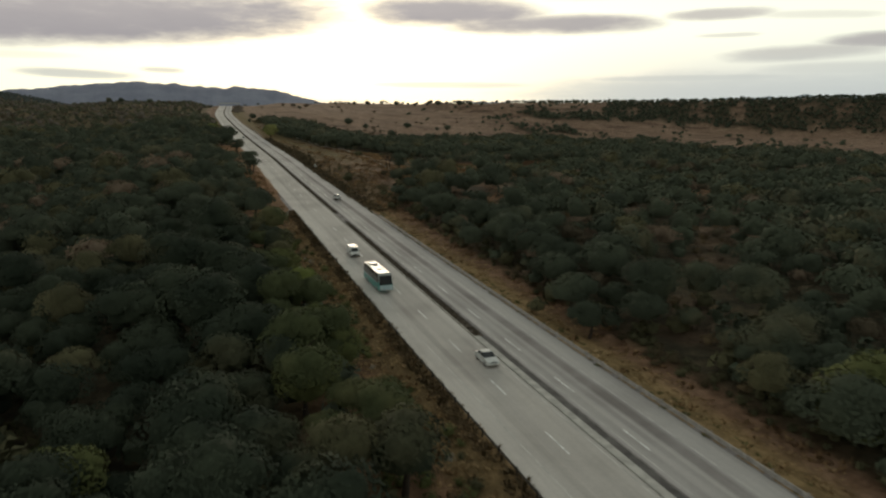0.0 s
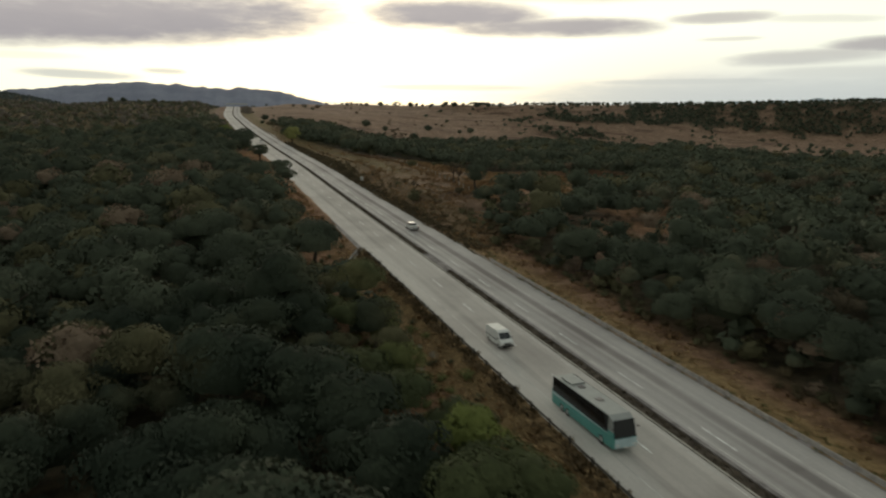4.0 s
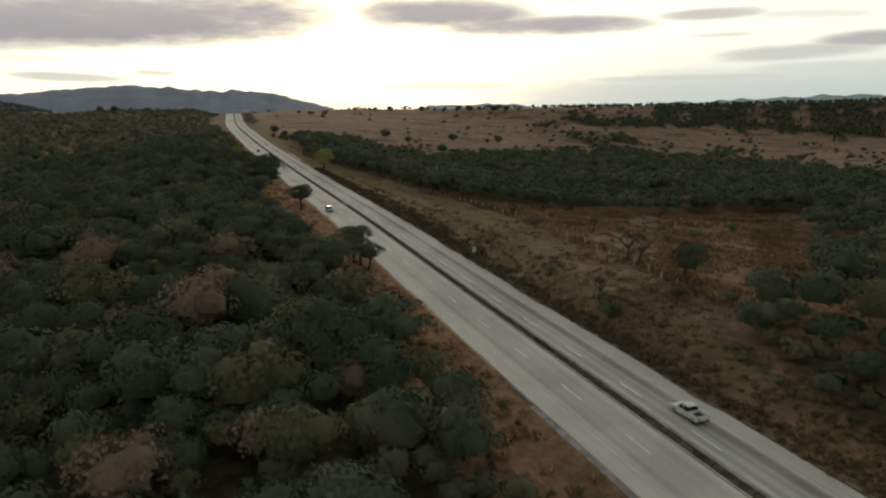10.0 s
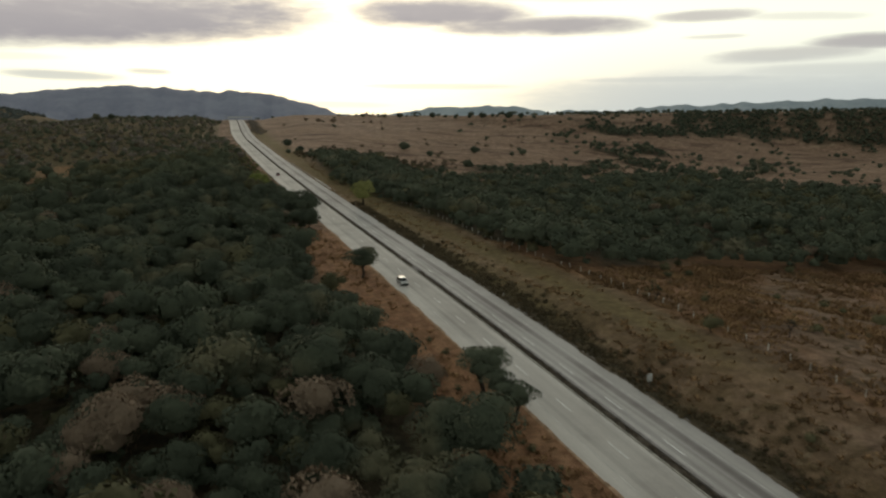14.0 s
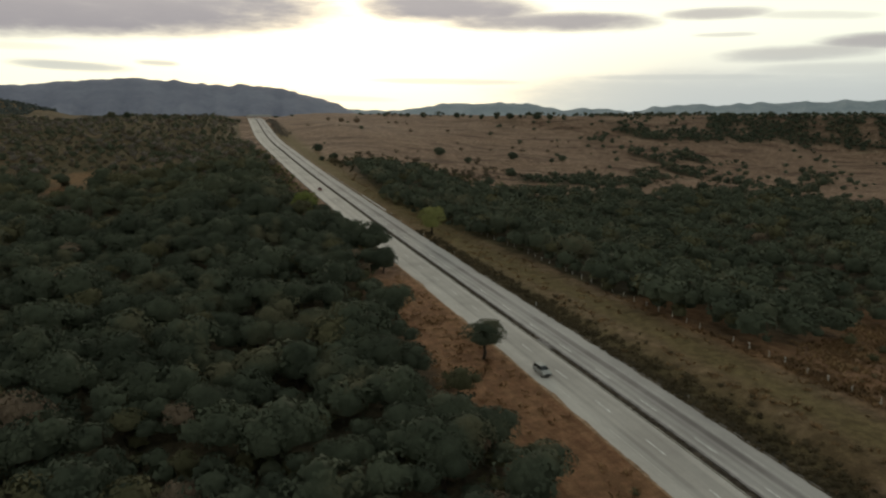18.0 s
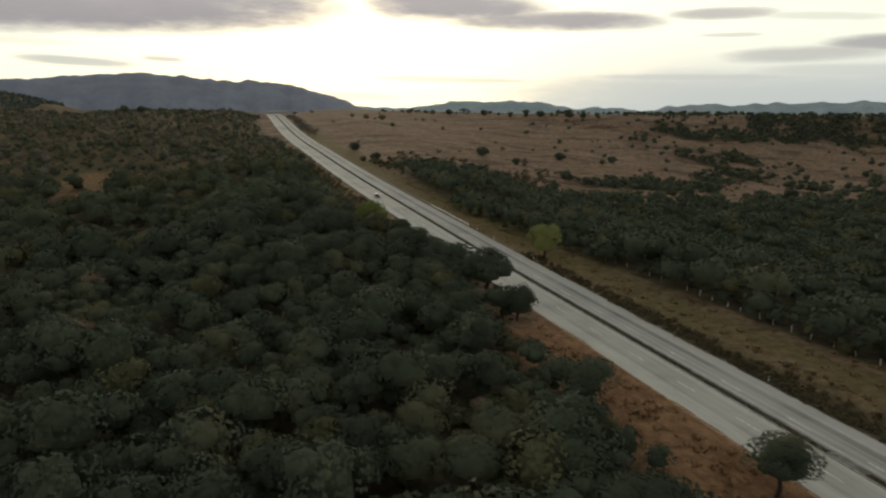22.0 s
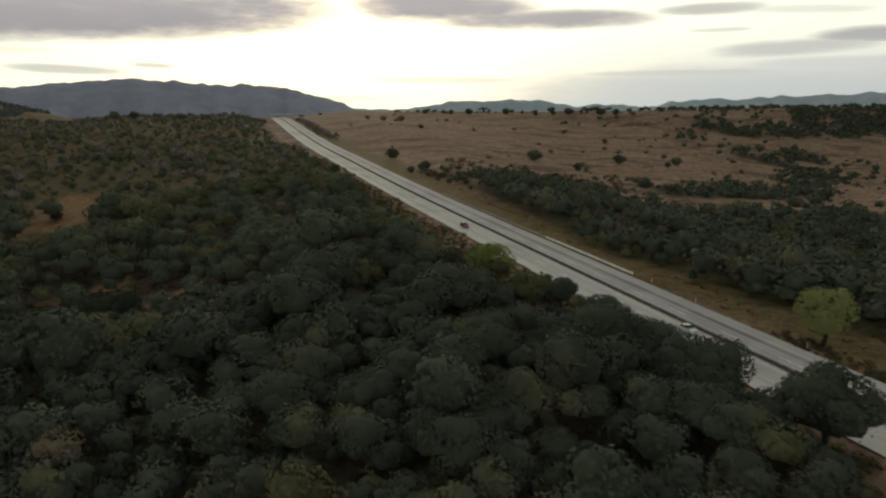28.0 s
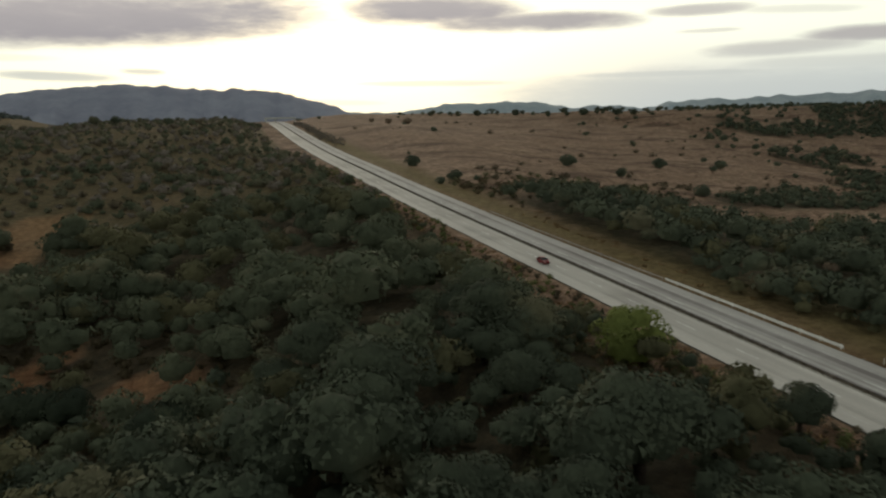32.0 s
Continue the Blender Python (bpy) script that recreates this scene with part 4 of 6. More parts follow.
    # valley crowns wear the leaf colour lightened for haze
    planted("oak_wood", "dense dark green evergreen oak wood in the valley", "forest", MID, *sel(dark & ~close & ~dull), LEAF_HAZED, rng)
    planted("oak_wood", "haze-paled green oak wood on the far side of the valley", "forest", MID, *sel(dark & ~close & dull), LEAF_HAZIER, rng)
    # the wood goes on to both sides of the valley
    x, y = scatter(rng, -460, 345, -60, 900, 17.0, lambda a, b: woods(a, b) * (~in_sight(a, b)) * ((a < 0) | (b < 400)) * (np.abs(a) > 22))
    r = rng.uniform(4.2, 7.4, len(x))
    planted("outer_oak_wood", "dark green oak wood stretching away over the hills", "forest", TINY, x, y, r, r * 0.5 + 1, LEAF_DARK, rng)
    # undergrowth between the crowns
    x, y = scatter(rng, -130, 45, 40, 600, 6.0, lambda a, b: 0.9 * woods(a, b) * in_sight(a, b))
    r = rng.uniform(1.6, 3.0, len(x))
    some = rng.uniform(0, 1, len(x)) < 0.6
    planted("undergrowth", "dark green undergrowth between the trees", "scrub", TINY, x[some], y[some], r[some], r[some] * 0.5 + 0.6, LEAF_DARK, rng)
    planted("undergrowth", "low dry undergrowth between the trees", "scrub", TINY, x[~some], y[~some], r[~some], r[~some] * 0.4 + 0.3, LEAF_SCRUB, rng)
    x, y = scatter(rng, 17, 150, 45, 330, 3.0, lambda a, b: 0.5 * woods(a, b) * (1 - sstep(clumps(a, b), 0.3, 0.7)) * in_sight(a, b))
    r = rng.uniform(0.6, 1.7, len(x))
    half = rng.uniform(0, 1, len(x)) < 0.5
    planted("glade_scrub", "dry buff scrub in the glades of the wood", "scrub", LOW, x[half], y[half], r[half], r[half] * 0.3, LEAF_BUFF, rng)
    planted("glade_scrub", "reddish brown scrub in the glades of the wood", "scrub", LOW, x[~half], y[~half], r[~half], r[~half] * 0.3, LEAF_RUST, rng)
    x, y = scatter(rng, -134, -76, 572, 668, 3.0, lambda a, b: 0.6 * sstep(np.min([np.hypot(a - cx, b - cy) - r for cx, cy, r in CLEARINGS], axis=0), 0, 2) * (0.6 + 0.6 * wobble(a, b, 9, 7)))
    r = rng.uniform(0.8, 1.9, len(x))
    planted("hollow_scrub", "brown scrub round bare red earth in the wood", "scrub", LOW, x, y, r, r * 0.3, LEAF_BROWN, rng)
    # farther woods
    x, y = scatter(rng, -420, 560, 740, 1300, 6.2, lambda a, b: np.clip(woods(a, b) * 1.4, 0, 1) * np.clip(0.78 + 0.6 * wobble(a, b, 9, 4) + 0.4 * wobble(a, b, 31, 9), 0.3, 1) * in_sight(a, b) * (b < 1250) * (a < 345))
    r = 1.5 + 3.4 * rng.uniform(0, 1, len(x)) ** 1.6
    kind = rng.uniform(0, 1, len(x)) + 0.35 * wobble(x, y, 23, 1) - 0.6 * (x > 180) + (x < 0) * np.interp(y, (740, 900, 1100), (0.08, 0.13, 0.2))
    r = r * np.where(x < 0, np.interp(y, (740, 900, 1100), (1.0, 0.85, 0.75)), 1.0)
    tall = r * 0.4
    for lo, hi, name, label, category, mat in (
        (-1.0, 0.38, "far_oak_wood", "dark green scrub oaks on the far slopes", "forest", LEAF_HAZED),
        (0.38, 0.72, "far_scrub", "sage green scrub on the far slopes", "scrub", LEAF_SAGE),
        (0.72, 0.80, "far_scrub", "dry brown scrub on the far slopes", "scrub", LEAF_TWIG),
        (0.80, 2.0, "far_scrub", "grey-brown leafless scrub on the far slopes", "scrub", LEAF_GREY),
    ):
        m = (kind >= lo) & (kind < hi)
        if mat is LEAF_HAZED:
            planted(name, "haze-paled green scrub oaks towards the crest", category, FAR, x[m & (x < 0)], y[m & (x < 0)], r[m & (x < 0)], tall[m & (x < 0)], LEAF_HAZIER, rng)
            m = m & (x > 0)
        planted(name, label, category, FAR, x[m], y[m], r[m], tall[m], mat, rng)
    x, y = scatter(rng, 345, 700, 180, 1200, 6.5, lambda a, b: woods(a, b) * in_sight(a, b) * (plateau(a, b) < 0.02))
    r = 2.2 + 4.4 * rng.uniform(0, 1, len(x)) ** 1.5
    planted("meadow_copse", "dark green copses between meadows", "forest", FAR, x, y, r, r * 0.9, LEAF_HAZED, rng)
    x, y = scatter(rng, 470, 1500, 780, 1420, 9.0, lambda a, b: woods(a, b) * (plateau(a, b) > 0.02) * (a < -20 + 1.34 * b))
    r = rng.uniform(2.8, 6.2, len(x))
    planted("scarp_wood", "dark woods on the scarp below a distant plateau", "forest", TINY, x, y, r, r * 0.5, LEAF_DARK, rng)
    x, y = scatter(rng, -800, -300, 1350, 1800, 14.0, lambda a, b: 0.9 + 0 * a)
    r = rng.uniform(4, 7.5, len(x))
    planted("ridge_wood", "woods tinted with blue haze on a distant rounded hill", "forest", TINY, x, y, r, r * 0.2, LEAF_BLUE_HAZE, rng)
    # pasture
    x, y = scatter(rng, 25, 900, 640, 1420, 17.0, lambda a, b: (0.006 + 0.2 * sstep(a, 260, 460) * sstep(wobble(a, b, 55, 7), -0.3, 0.2) + 0.10 * sstep(wobble(a, b, 40, 2), 0.2, 0.5)) * (b > np.interp(a, (0, 40, 100, 260, 400), (720, 735, 720, 740, 640))) * (1 - woods(a, b)))
    r = rng.uniform(1.2, 3.8, len(x)) * np.interp(x, (0, 250, 500), (0.75, 0.9, 1.15))
    planted("pasture_bush", "small dark trees and bushes dotted over dry pasture", "scrub", FAR, x, y, r * 1.25, r * 0.7, LEAF_HAZED, rng)
    x, y = scatter(rng, 190, 700, 1240, 1440, 9.0, lambda a, b: 0.42 * np.exp(-((b - rim_y(a) + 12) / 22) ** 2) * np.clip(0.5 + 1.4 * wobble(a, b, 21, 6), 0, 1))
    r = rng.uniform(1.4, 4.6, len(x))
    planted("crest_bush", "dark bushes and low trees along the crest of the pasture", "scrub", FAR, x, y, r, r * 0.55, LEAF_DARK, rng)
    x, y = scatter(rng, 14, 420, 630, 1250, 4.4, lambda a, b: (0.006 + 0.5 * np.exp(-((b - np.interp(a, (0, 45, 90, 130, 170, 300), (755, 745, 758, 768, 785, 800))) / 34) ** 2)) * (a - road_x(b) > 20 + 8 * sstep(b, 760, 900)) * (1 - woods(a, b)) * (0.5 + 0.9 * wobble(a, b, 30, 5)))
    r = 0.8 + 2.6 * rng.uniform(0, 1, len(x)) ** 2
    xs, ys = scatter(rng, 24, 130, 690, 840, 3.4, lambda a, b: 0.85 * np.exp(-((b - np.interp(a, (20, 45, 90, 130), (755, 742, 748, 752))) / 24) ** 2) * (a - road_x(b) > 17 + 6 * sstep(b, 720, 800)) * (1 - 0.7 * woods(a, b)) * np.clip(0.7 + 0.8 * wobble(a, b, 14, 5), 0, 1))
    rs = rng.uniform(0.9, 2.4, len(xs))
    some = rng.uniform(0, 1, len(xs)) < 0.55
    planted("pasture_scrub", "dense brown scrub at the foot of the pasture", "scrub", LOW, xs[some], ys[some], rs[some], rs[some] * 0.3, LEAF_BROWN, rng)
    planted("pasture_scrub", "dense olive scrub at the foot of the pasture", "scrub", LOW, xs[~some], ys[~some], rs[~some], rs[~some] * 0.3, LEAF_SCRUB, rng)
    planted("brown_bush", "leafless brown bushes on the pasture", "scrub", LOWEST, x, y, r * 1.25, r * 0.3, LEAF_TWIG, rng)
    x, y = scatter(rng, 10, 60, 960, 1260, 3.3, lambda a, b: np.exp(-((a - road_x(b) - 17.5) / 4.6) ** 2) * sstep(b, 950, 1010))
    r = rng.uniform(1.0, 2.2, len(x))
    planted("grey_brush", "grey-brown leafless brush on the bank beside the road", "scrub", LOW, x, y, r, r * 0.4, LEAF_GREY, rng)


plant_woods()

# the wood closes on both sides, away from the flight
OUTER = np.random.default_rng(31)
DOME = [lobe_template(OUTER, 3, 1, 14, 0.42) for _ in range(4)]
xo, yo = scatter(OUTER, -420, 345, -60, 900, 9.0, lambda a, b: 0.9 * woods(a, b) * (~in_sight(a, b)) * ((a < 0) | (b < 400)) * (np.abs(a) > 22))
ro = OUTER.uniform(3.0, 5.6, len(xo))
planted("outer_oak_wood", "dark green oak wood closing the hills on both sides", "forest", DOME, xo, yo, ro, ro * 0.4 + 0.6, LEAF_DARK, OUTER)

# ---- trees that stand out ----
VIVID = [lobe_template(RNG, 22, 5, 2400, 0.052, tall=1.0, small=(0.22, 0.38), stray=0.12) for _ in range(2)]


def stand_out(*rows):
    """Single trees: label, shape of crown, place, crown radius, trunk height, crown height, foliage."""
    for label, shape, x, y, radius, height, crown_z, mat in rows:
        crown = OPEN[shape] if shape < 3 else NEAR[shape - 3] if shape < 5 else VIVID[shape - 5]
        limbs = limbs_template(RNG, 6, 7 if shape < 3 else 5, 0.5 if shape < 3 else 0.45, 0.6 if shape < 3 else 0.4)
        ob = tree_pattern(label, "tree", crown, limbs, radius, height, crown_z, mat, BARK, squash=0.62 if "flat-topped" in label else 1.25 if shape < 5 else 1.12 if x > 0 else 0.95)
        set_down(ob, x, y, float(RNG.uniform(0, 360)), 1.0, first=True)


# the flat-topped trees take the haze-lightened foliage as their own olive tone
stand_out(
    ("broad flat-topped thorn tree beside the road", 6, -16.0, 390.5, 5.5, 6.4, 4.7, LEAF_HAZED),
    ("flat-topped spreading tree leaning over the road edge", 5, -15.6, 312, 5.0, 7.4, 5.6, LEAF_HAZED),
    ("small flat-topped tree beside a larger one", 6, -15.0, 307.5, 3.4, 5.9, 4.4, LEAF_HAZED),
    ("low flat-topped tree on the verge", 5, -14.5, 303, 4.2, 5.4, 3.8, LEAF_HAZED),
    ("large dark oak hanging over the road edge", 3, -16.0, 484, 6.6, 9.0, 5.8, LEAF_DARK),
    ("dark rounded oak at the end of the grass verge", 4, -17.5, 463, 4.8, 6.2, 3.8, LEAF_DARK),
    ("round yellow-green tree on the grass beside the road", 5, 14.6, 512, 5.8, 7.4, 4.6, LEAF_YELLOW),
    ("bright yellow-green bushy tree beside the road", 6, -23.4, 573.5, 6.8, 6.2, 2.4, LEAF_LIME),
    ("dark oak at the edge of the paving", 4, -18.2, 502, 6.2, 7.8, 4.0, LEAF_DARK),
    ("dark oak rising above the road edge", 3, -21.0, 543, 3.8, 7.6, 4.9, LEAF_DARK),
    ("dark round oak crowding the road edge", 4, -18.6, 518, 4.4, 6.6, 3.6, LEAF_DARK),
    ("dark oak crowding the road edge", 3, -22.0, 488, 4.6, 6.6, 3.8, LEAF_DARK),
    ("dark oak crowding the road edge", 4, -25.0, 499, 4.2, 6.2, 3.6, LEAF_DARK),
    ("dark oak crowding the road edge", 3, -24.0, 511, 4.4, 6.4, 3.6, LEAF_DARK),
    ("dark oak crowding the road edge", 4, -26.0, 475, 3.6, 5.6, 3.2, LEAF_DARK),
    ("dark round oak standing alone in the dry field", 5, 38, 262, 3.9, 7.0, 4.3, LEAF_DARK),
)
stand_out(
    ("bright olive green tree among darker oaks", 5, -50.0, 62.5, 5.0, 5.6, 2.6, LEAF_OLIVE),
    ("bright olive green tree among darker oaks", 6, 28.0, 50.0, 6.2, 5.4, 2.2, LEAF_OLIVE),
    ("olive tree at the edge of the wood", 6, -21, 117, 3.6, 5.2, 3.4, LEAF_LIME),
    ("olive tree at the edge of the wood", 5, -22, 98, 3.5, 4.9, 3.0, LEAF_OLIVE),
    ("olive tree at the edge of the wood", 6, -20.5, 86, 3.9, 5.0, 3.0, LEAF_OLIVE),
    ("olive tree at the edge of the wood", 5, -22, 137, 3.5, 4.8, 3.0, LEAF_OLIVE),
    ("olive tree at the edge of the wood", 6, -20.5, 152, 3.2, 4.5, 2.6, LEAF_OLIVE),
    ("olive tree at the edge of the wood", 5, -27, 75, 4.2, 5.6, 3.4, LEAF_OLIVE),
    ("rusty leafless tree among the oaks", 3, -70, 310, 5.6, 7.0, 5.2, LEAF_RUST),
    ("rusty leafless tree among the oaks", 4, -74, 303, 3.4, 6.0, 4.4, LEAF_RUST),
    ("rusty leafless tree among the oaks", 4, -63, 289, 4.2, 6.2, 4.6, LEAF_RUST),
    ("rusty leafless tree among the oaks", 3, -51, 277, 4.0, 6.6, 4.8, LEAF_RUST),
)
stand_out(
    ("rusty leafless tree among the oaks", 4, -46, 273, 3.6, 6.6, 4.8, LEAF_RUST),
    ("rusty leafless tree among the oaks", 4, -25, 314, 4.0, 5.8, 4.0, LEAF_RUST),
    ("rusty leafless tree among the oaks", 3, -72, 334, 4.2, 6.4, 4.6, LEAF_RUST),
    ("rusty leafless tree among the oaks", 4, -41, 245, 3.9, 6.2, 4.4, LEAF_RUST),
    ("rusty leafless tree among the oaks", 3, -33, 236, 3.6, 6.0, 4.2, LEAF_RUST),
    ("rusty leafless tree among the oaks", 4, -73, 349, 3.8, 6.2, 4.4, LEAF_RUST),
    ("dark tree standing alone on the pasture", 4, 28, 837, 4.8, 5.0, 1.5, LEAF_HAZED),
    ("dark bush beside the pasture edge", 3, 30.5, 782, 3.9, 4.2, 1.1, LEAF_HAZED),
    ("dark tree standing alone on the pasture", 3, 148, 880, 6.1, 7.2, 2.4, LEAF_HAZED),
    ("dark tree standing alone on the pasture", 4, 161, 840, 4.2, 6.6, 2.4, LEAF_HAZED),
    ("dark tree standing alone on the pasture", 3, 229, 892, 5.5, 6.6, 2.4, LEAF_HAZED),
    ("dark tree standing alone on the pasture", 4, 179, 791, 5.2, 6.2, 2.0, LEAF_HAZED),
)
stand_out(
    ("dark tree standing alone on the pasture", 3, 286, 895, 5.2, 7.4, 3.0, LEAF_HAZED),
    ("dark tree standing alone on the pasture", 4, 266, 880, 3.3, 5.6, 2.4, LEAF_HAZED),
    ("brown bush on the crest of the pasture", 3, 405, 1322, 5.7, 5.4, 1.8, LEAF_HAZED),
    ("dark bush beside the road", 4, 19.5, 772, 2.6, 3.0, 0.9, LEAF_HAZED),
    ("brown bush on the crest of the pasture", 4, 123, 1200, 4.8, 5.0, 2.1, LEAF_RUST),
    ("brown bush on the crest of the pasture", 3, 145, 1205, 5.2, 5.4, 2.2, LEAF_RUST),
    ("brown bush on the crest of the pasture", 4, 108, 1214, 3.7, 4.4, 1.8, LEAF_RUST),
    ("broad flat-topped tree on the skyline", 0, 327, 1387, 9.5, 8.3, 4.4, LEAF_DARK),
    ("dark tree on the skyline", 3, 224, 1352, 4.6, 4.3, 1.5, LEAF_DARK),
    ("dark tree on the skyline", 4, 258, 1339, 5.0, 5.0, 1.9, LEAF_DARK),
    ("dark tree on the skyline", 3, 281, 1331, 6.4, 5.8, 2.2, LEAF_DARK),
    ("dark tree on the skyline", 4, 342, 1340, 6.9, 5.4, 1.8, LEAF_DARK),
)
stand_out(
    ("dark tree on the skyline", 3, 364, 1292, 4.0, 6.5, 2.5, LEAF_DARK),
    ("dark tree on the skyline", 4, 385, 1281, 4.4, 5.0, 1.8, LEAF_DARK),
    ("dark tree on the skyline", 3, 403, 1271, 7.4, 5.3, 1.7, LEAF_DARK),
    ("dark tree on the skyline", 4, 417, 1262, 3.7, 6.5, 2.6, LEAF_DARK),
    ("dark tree on the skyline", 3, 439, 1249, 7.4, 5.0, 1.7, LEAF_DARK),
    ("dark tree on the skyline", 4, 456, 1239, 6.4, 5.0, 1.7, LEAF_DARK),
    ("dark round tree beside bare red earth", 3, -113, 609, 5.2, 5.2, 2.6, LEAF_SHADED),
    ("dark round tree beside bare red earth", 4, -107, 605, 4.6, 5.0, 2.6, LEAF_SHADED),
    ("dark round tree beside bare red earth", 3, -92, 583, 5.0, 5.4, 2.8, LEAF_SHADED),
    ("dark tree on the wooded crest", 3, -92, 1090, 4.6, 7.4, 3.8, LEAF_DARK),
    ("dark tree on the wooded crest", 4, -148, 1121, 5.2, 8.4, 4.3, LEAF_DARK),
    ("dark tree on the wooded crest", 3, -132, 1122, 4.8, 7.6, 3.8, LEAF_DARK),
)


# ---- dry grass and bushes of the verges ----


def verge_growth():
    rng = RNG
    off_road = lambda a, b: (a - road_x(b) < EDGE_L - 1.5) | (a - road_x(b) > EDGE_R + 1.4)
    # tall dry grass of verges and field
    x, y = scatter(rng, -30, 40, 42, 700, 1.35, lambda a, b: in_sight(a, b, 0) * (1 - woods(a, b)) * off_road(a, b) * np.where(b < 480, np.where((a < 0) & (b > 330), 0.35, 0.75), 0.4) * np.where((a > 21) & (a < 34) & (b > 290), 0.25, 1.0) * np.where((a > 10) & (a < 19) & ((b > 325) | (b < 195)), 0.12, 1.0) * (0.55 + 0.7 * wobble(a, b, 9, 2)))
    r = rng.uniform(0.45, 1.1, len(x))
    planted("dry_grass", "tall dry tan and orange grass on the verges", "grass", TUFT, x, y, r, 0 * r, LEAF_GRASS, rng)
    x, y = scatter(rng, 36, 190, 200, 425, 1.3, lambda a, b: 0.95 * (1 - woods(a, b)) * (0.55 + 0.8 * wobble(a, b, 13, 5)))
    r = rng.uniform(0.6, 1.35, len(x))
    planted("field_grass", "clumps of tall orange-brown grass in the dry field", "grass", TUFT, x, y, r, 0 * r, LEAF_GRASS, rng)
    for lo, hi, k in ((-17.8, -11.6, 0.5), (11.6, 20.0, 0.24)):
        x, y = scatter(rng, lo, hi, 42, 205, 0.62, lambda a, b: k * in_sight(a, b, 0) * (0.65 + 0.5 * wobble(a, b, 8, 2)) * (1 - woods(a, b)))
        r = rng.uniform(0.3, 0.75, len(x))
        planted("golden_grass", "golden dry grass along the road embankment", "grass", TUFT, x, y, r, 0 * r, LEAF_GOLD, rng, stretch=0.6)
    # brown scrub on the cut slope east of the road, and bushes in the field
    x, y = scatter(rng, 10.8, 20, 198, 520, 1.25, lambda a, b: np.clip(0.85 - sstep(a, np.interp(b, (200, 300, 345, 480), (13, 12.6, 14.5, 13.5)), np.interp(b, (200, 300, 345, 480), (15.5, 15.2, 18.5, 16.5))), 0, 1))
    r = rng.uniform(0.5, 1.15, len(x))
    planted("slope_scrub", "dark brown scrub on the cut slope beside the road", "scrub", LOWEST, x, y, r, r * 0.1, LEAF_BROWN, rng)
    x, y = scatter(rng, 12.5, 22, 195, 480, 1.6, lambda a, b: np.clip(np.interp(b, (200, 290, 350), (0.6, 0.42, 0.06)) + 0.4 * wobble(a, b, 11, 4), 0, 1))
    r = rng.uniform(0.4, 1.1, len(x))
    half = rng.uniform(0, 1, len(x)) < np.interp(x, (12.5, 15, 20), (0.6, 0.25, 0.15)) + 0.7 * sstep(y, 320, 350)
    planted("bank_scrub", "brown bushes on the bank beside the road", "scrub", LOW, x[half], y[half], r[half], r[half] * 0.2, LEAF_BROWN, rng)
    planted("bank_scrub", "tan bushes along the brow of the bank", "scrub", LOW, x[~half], y[~half], r[~half] * 0.8, r[~half] * 0.15, LEAF_BUFF, rng)
    x, y = scatter(rng, 14, 185, 195, 420, 4.2, lambda a, b: 0.36 * (1 - woods(a, b)) * ((a > 37) | (b < 300)) * (0.6 + wobble(a, b, 18, 3)))
    r = rng.uniform(0.35, 1.1, len(x))
    planted("field_scrub", "low buff bushes in the dry field", "scrub", LOW, x, y, r, r * 0.3, LEAF_BUFF, rng)
    x, y = scatter(rng, 20, 185, 195, 420, 11.0, lambda a, b: 0.16 * (1 - woods(a, b)) * ((a > 40) | (b < 290)))
    r = rng.uniform(1.2, 2.6, len(x))
    planted("field_scrub", "olive thorn bushes in the dry field", "scrub", MID, x, y, r, r * 0.6, LEAF_SCRUB, rng)
    x, y = scatter(rng, -30, -12, 40, 480, 2.6, lambda a, b: 0.28 * (a < EDGE_L - 3) * (1 - 0.5 * woods(a, b)) * np.where(b < 200, 1.7, np.interp(b, (200, 300, 340), (1.5, 1.2, 0.09))))
    r = rng.uniform(0.4, 1.2, len(x))
    planted("verge_scrub", "olive bushes along the verge", "scrub", LOW, x, y, r, r * 0.3, LEAF_SCRUB, rng)
    x, y = scatter(rng, 18.5, 25, 40, 235, 1.9, lambda a, b: 0.6 * sstep(a, 19, 21.5) + 0 * b)
    r = rng.uniform(0.6, 1.5, len(x))
    half = rng.uniform(0, 1, len(x)) < 0.65
    planted("verge_scrub", "olive bushes at the foot of the embankment", "scrub", LOW, x[half], y[half], r[half], r[half] * 0.3, LEAF_SCRUB, rng)
    planted("verge_scrub", "brown bushes at the foot of the embankment", "scrub", LOW, x[~half], y[~half], r[~half], r[~half] * 0.3, LEAF_BROWN, rng)
    x, y = scatter(rng, -22, -13, 45, 185, 2.1, lambda a, b: 0.5 * sstep(-a, 13, 16) + 0 * b)
    r = rng.uniform(0.6, 1.5, len(x))
    planted("verge_scrub", "bright olive bushes along the wood's edge", "scrub", LOW, x, y, r, r * 0.3, LEAF_OLIVE, rng)
    x, y = scatter(rng, -19, -12.2, 478, 860, 2.1, lambda a, b: 0.3 + 0.55 * sstep(-a, 12.5, 15) + 0 * b)
    r = rng.uniform(0.5, 1.5, len(x))
    half = rng.uniform(0, 1, len(x)) < 0.6
    planted("roadside_scrub", "bright olive scrub crowding the road edge", "scrub", LOW, x[half], y[half], r[half], r[half] * 0.2, LEAF_OLIVE, rng)
    planted("roadside_scrub", "brown scrub crowding the road edge", "scrub", LOW, x[~half], y[~half], r[~half] * 0.8, r[~half] * 0.2, LEAF_TWIG, rng)
    x, y = scatter(rng, -27, -14, 48, 190, 4.6, lambda a, b: 0.35 + 0.3 * wobble(a, b, 9, 1))
    r = rng.uniform(0.35, 0.8, len(x))
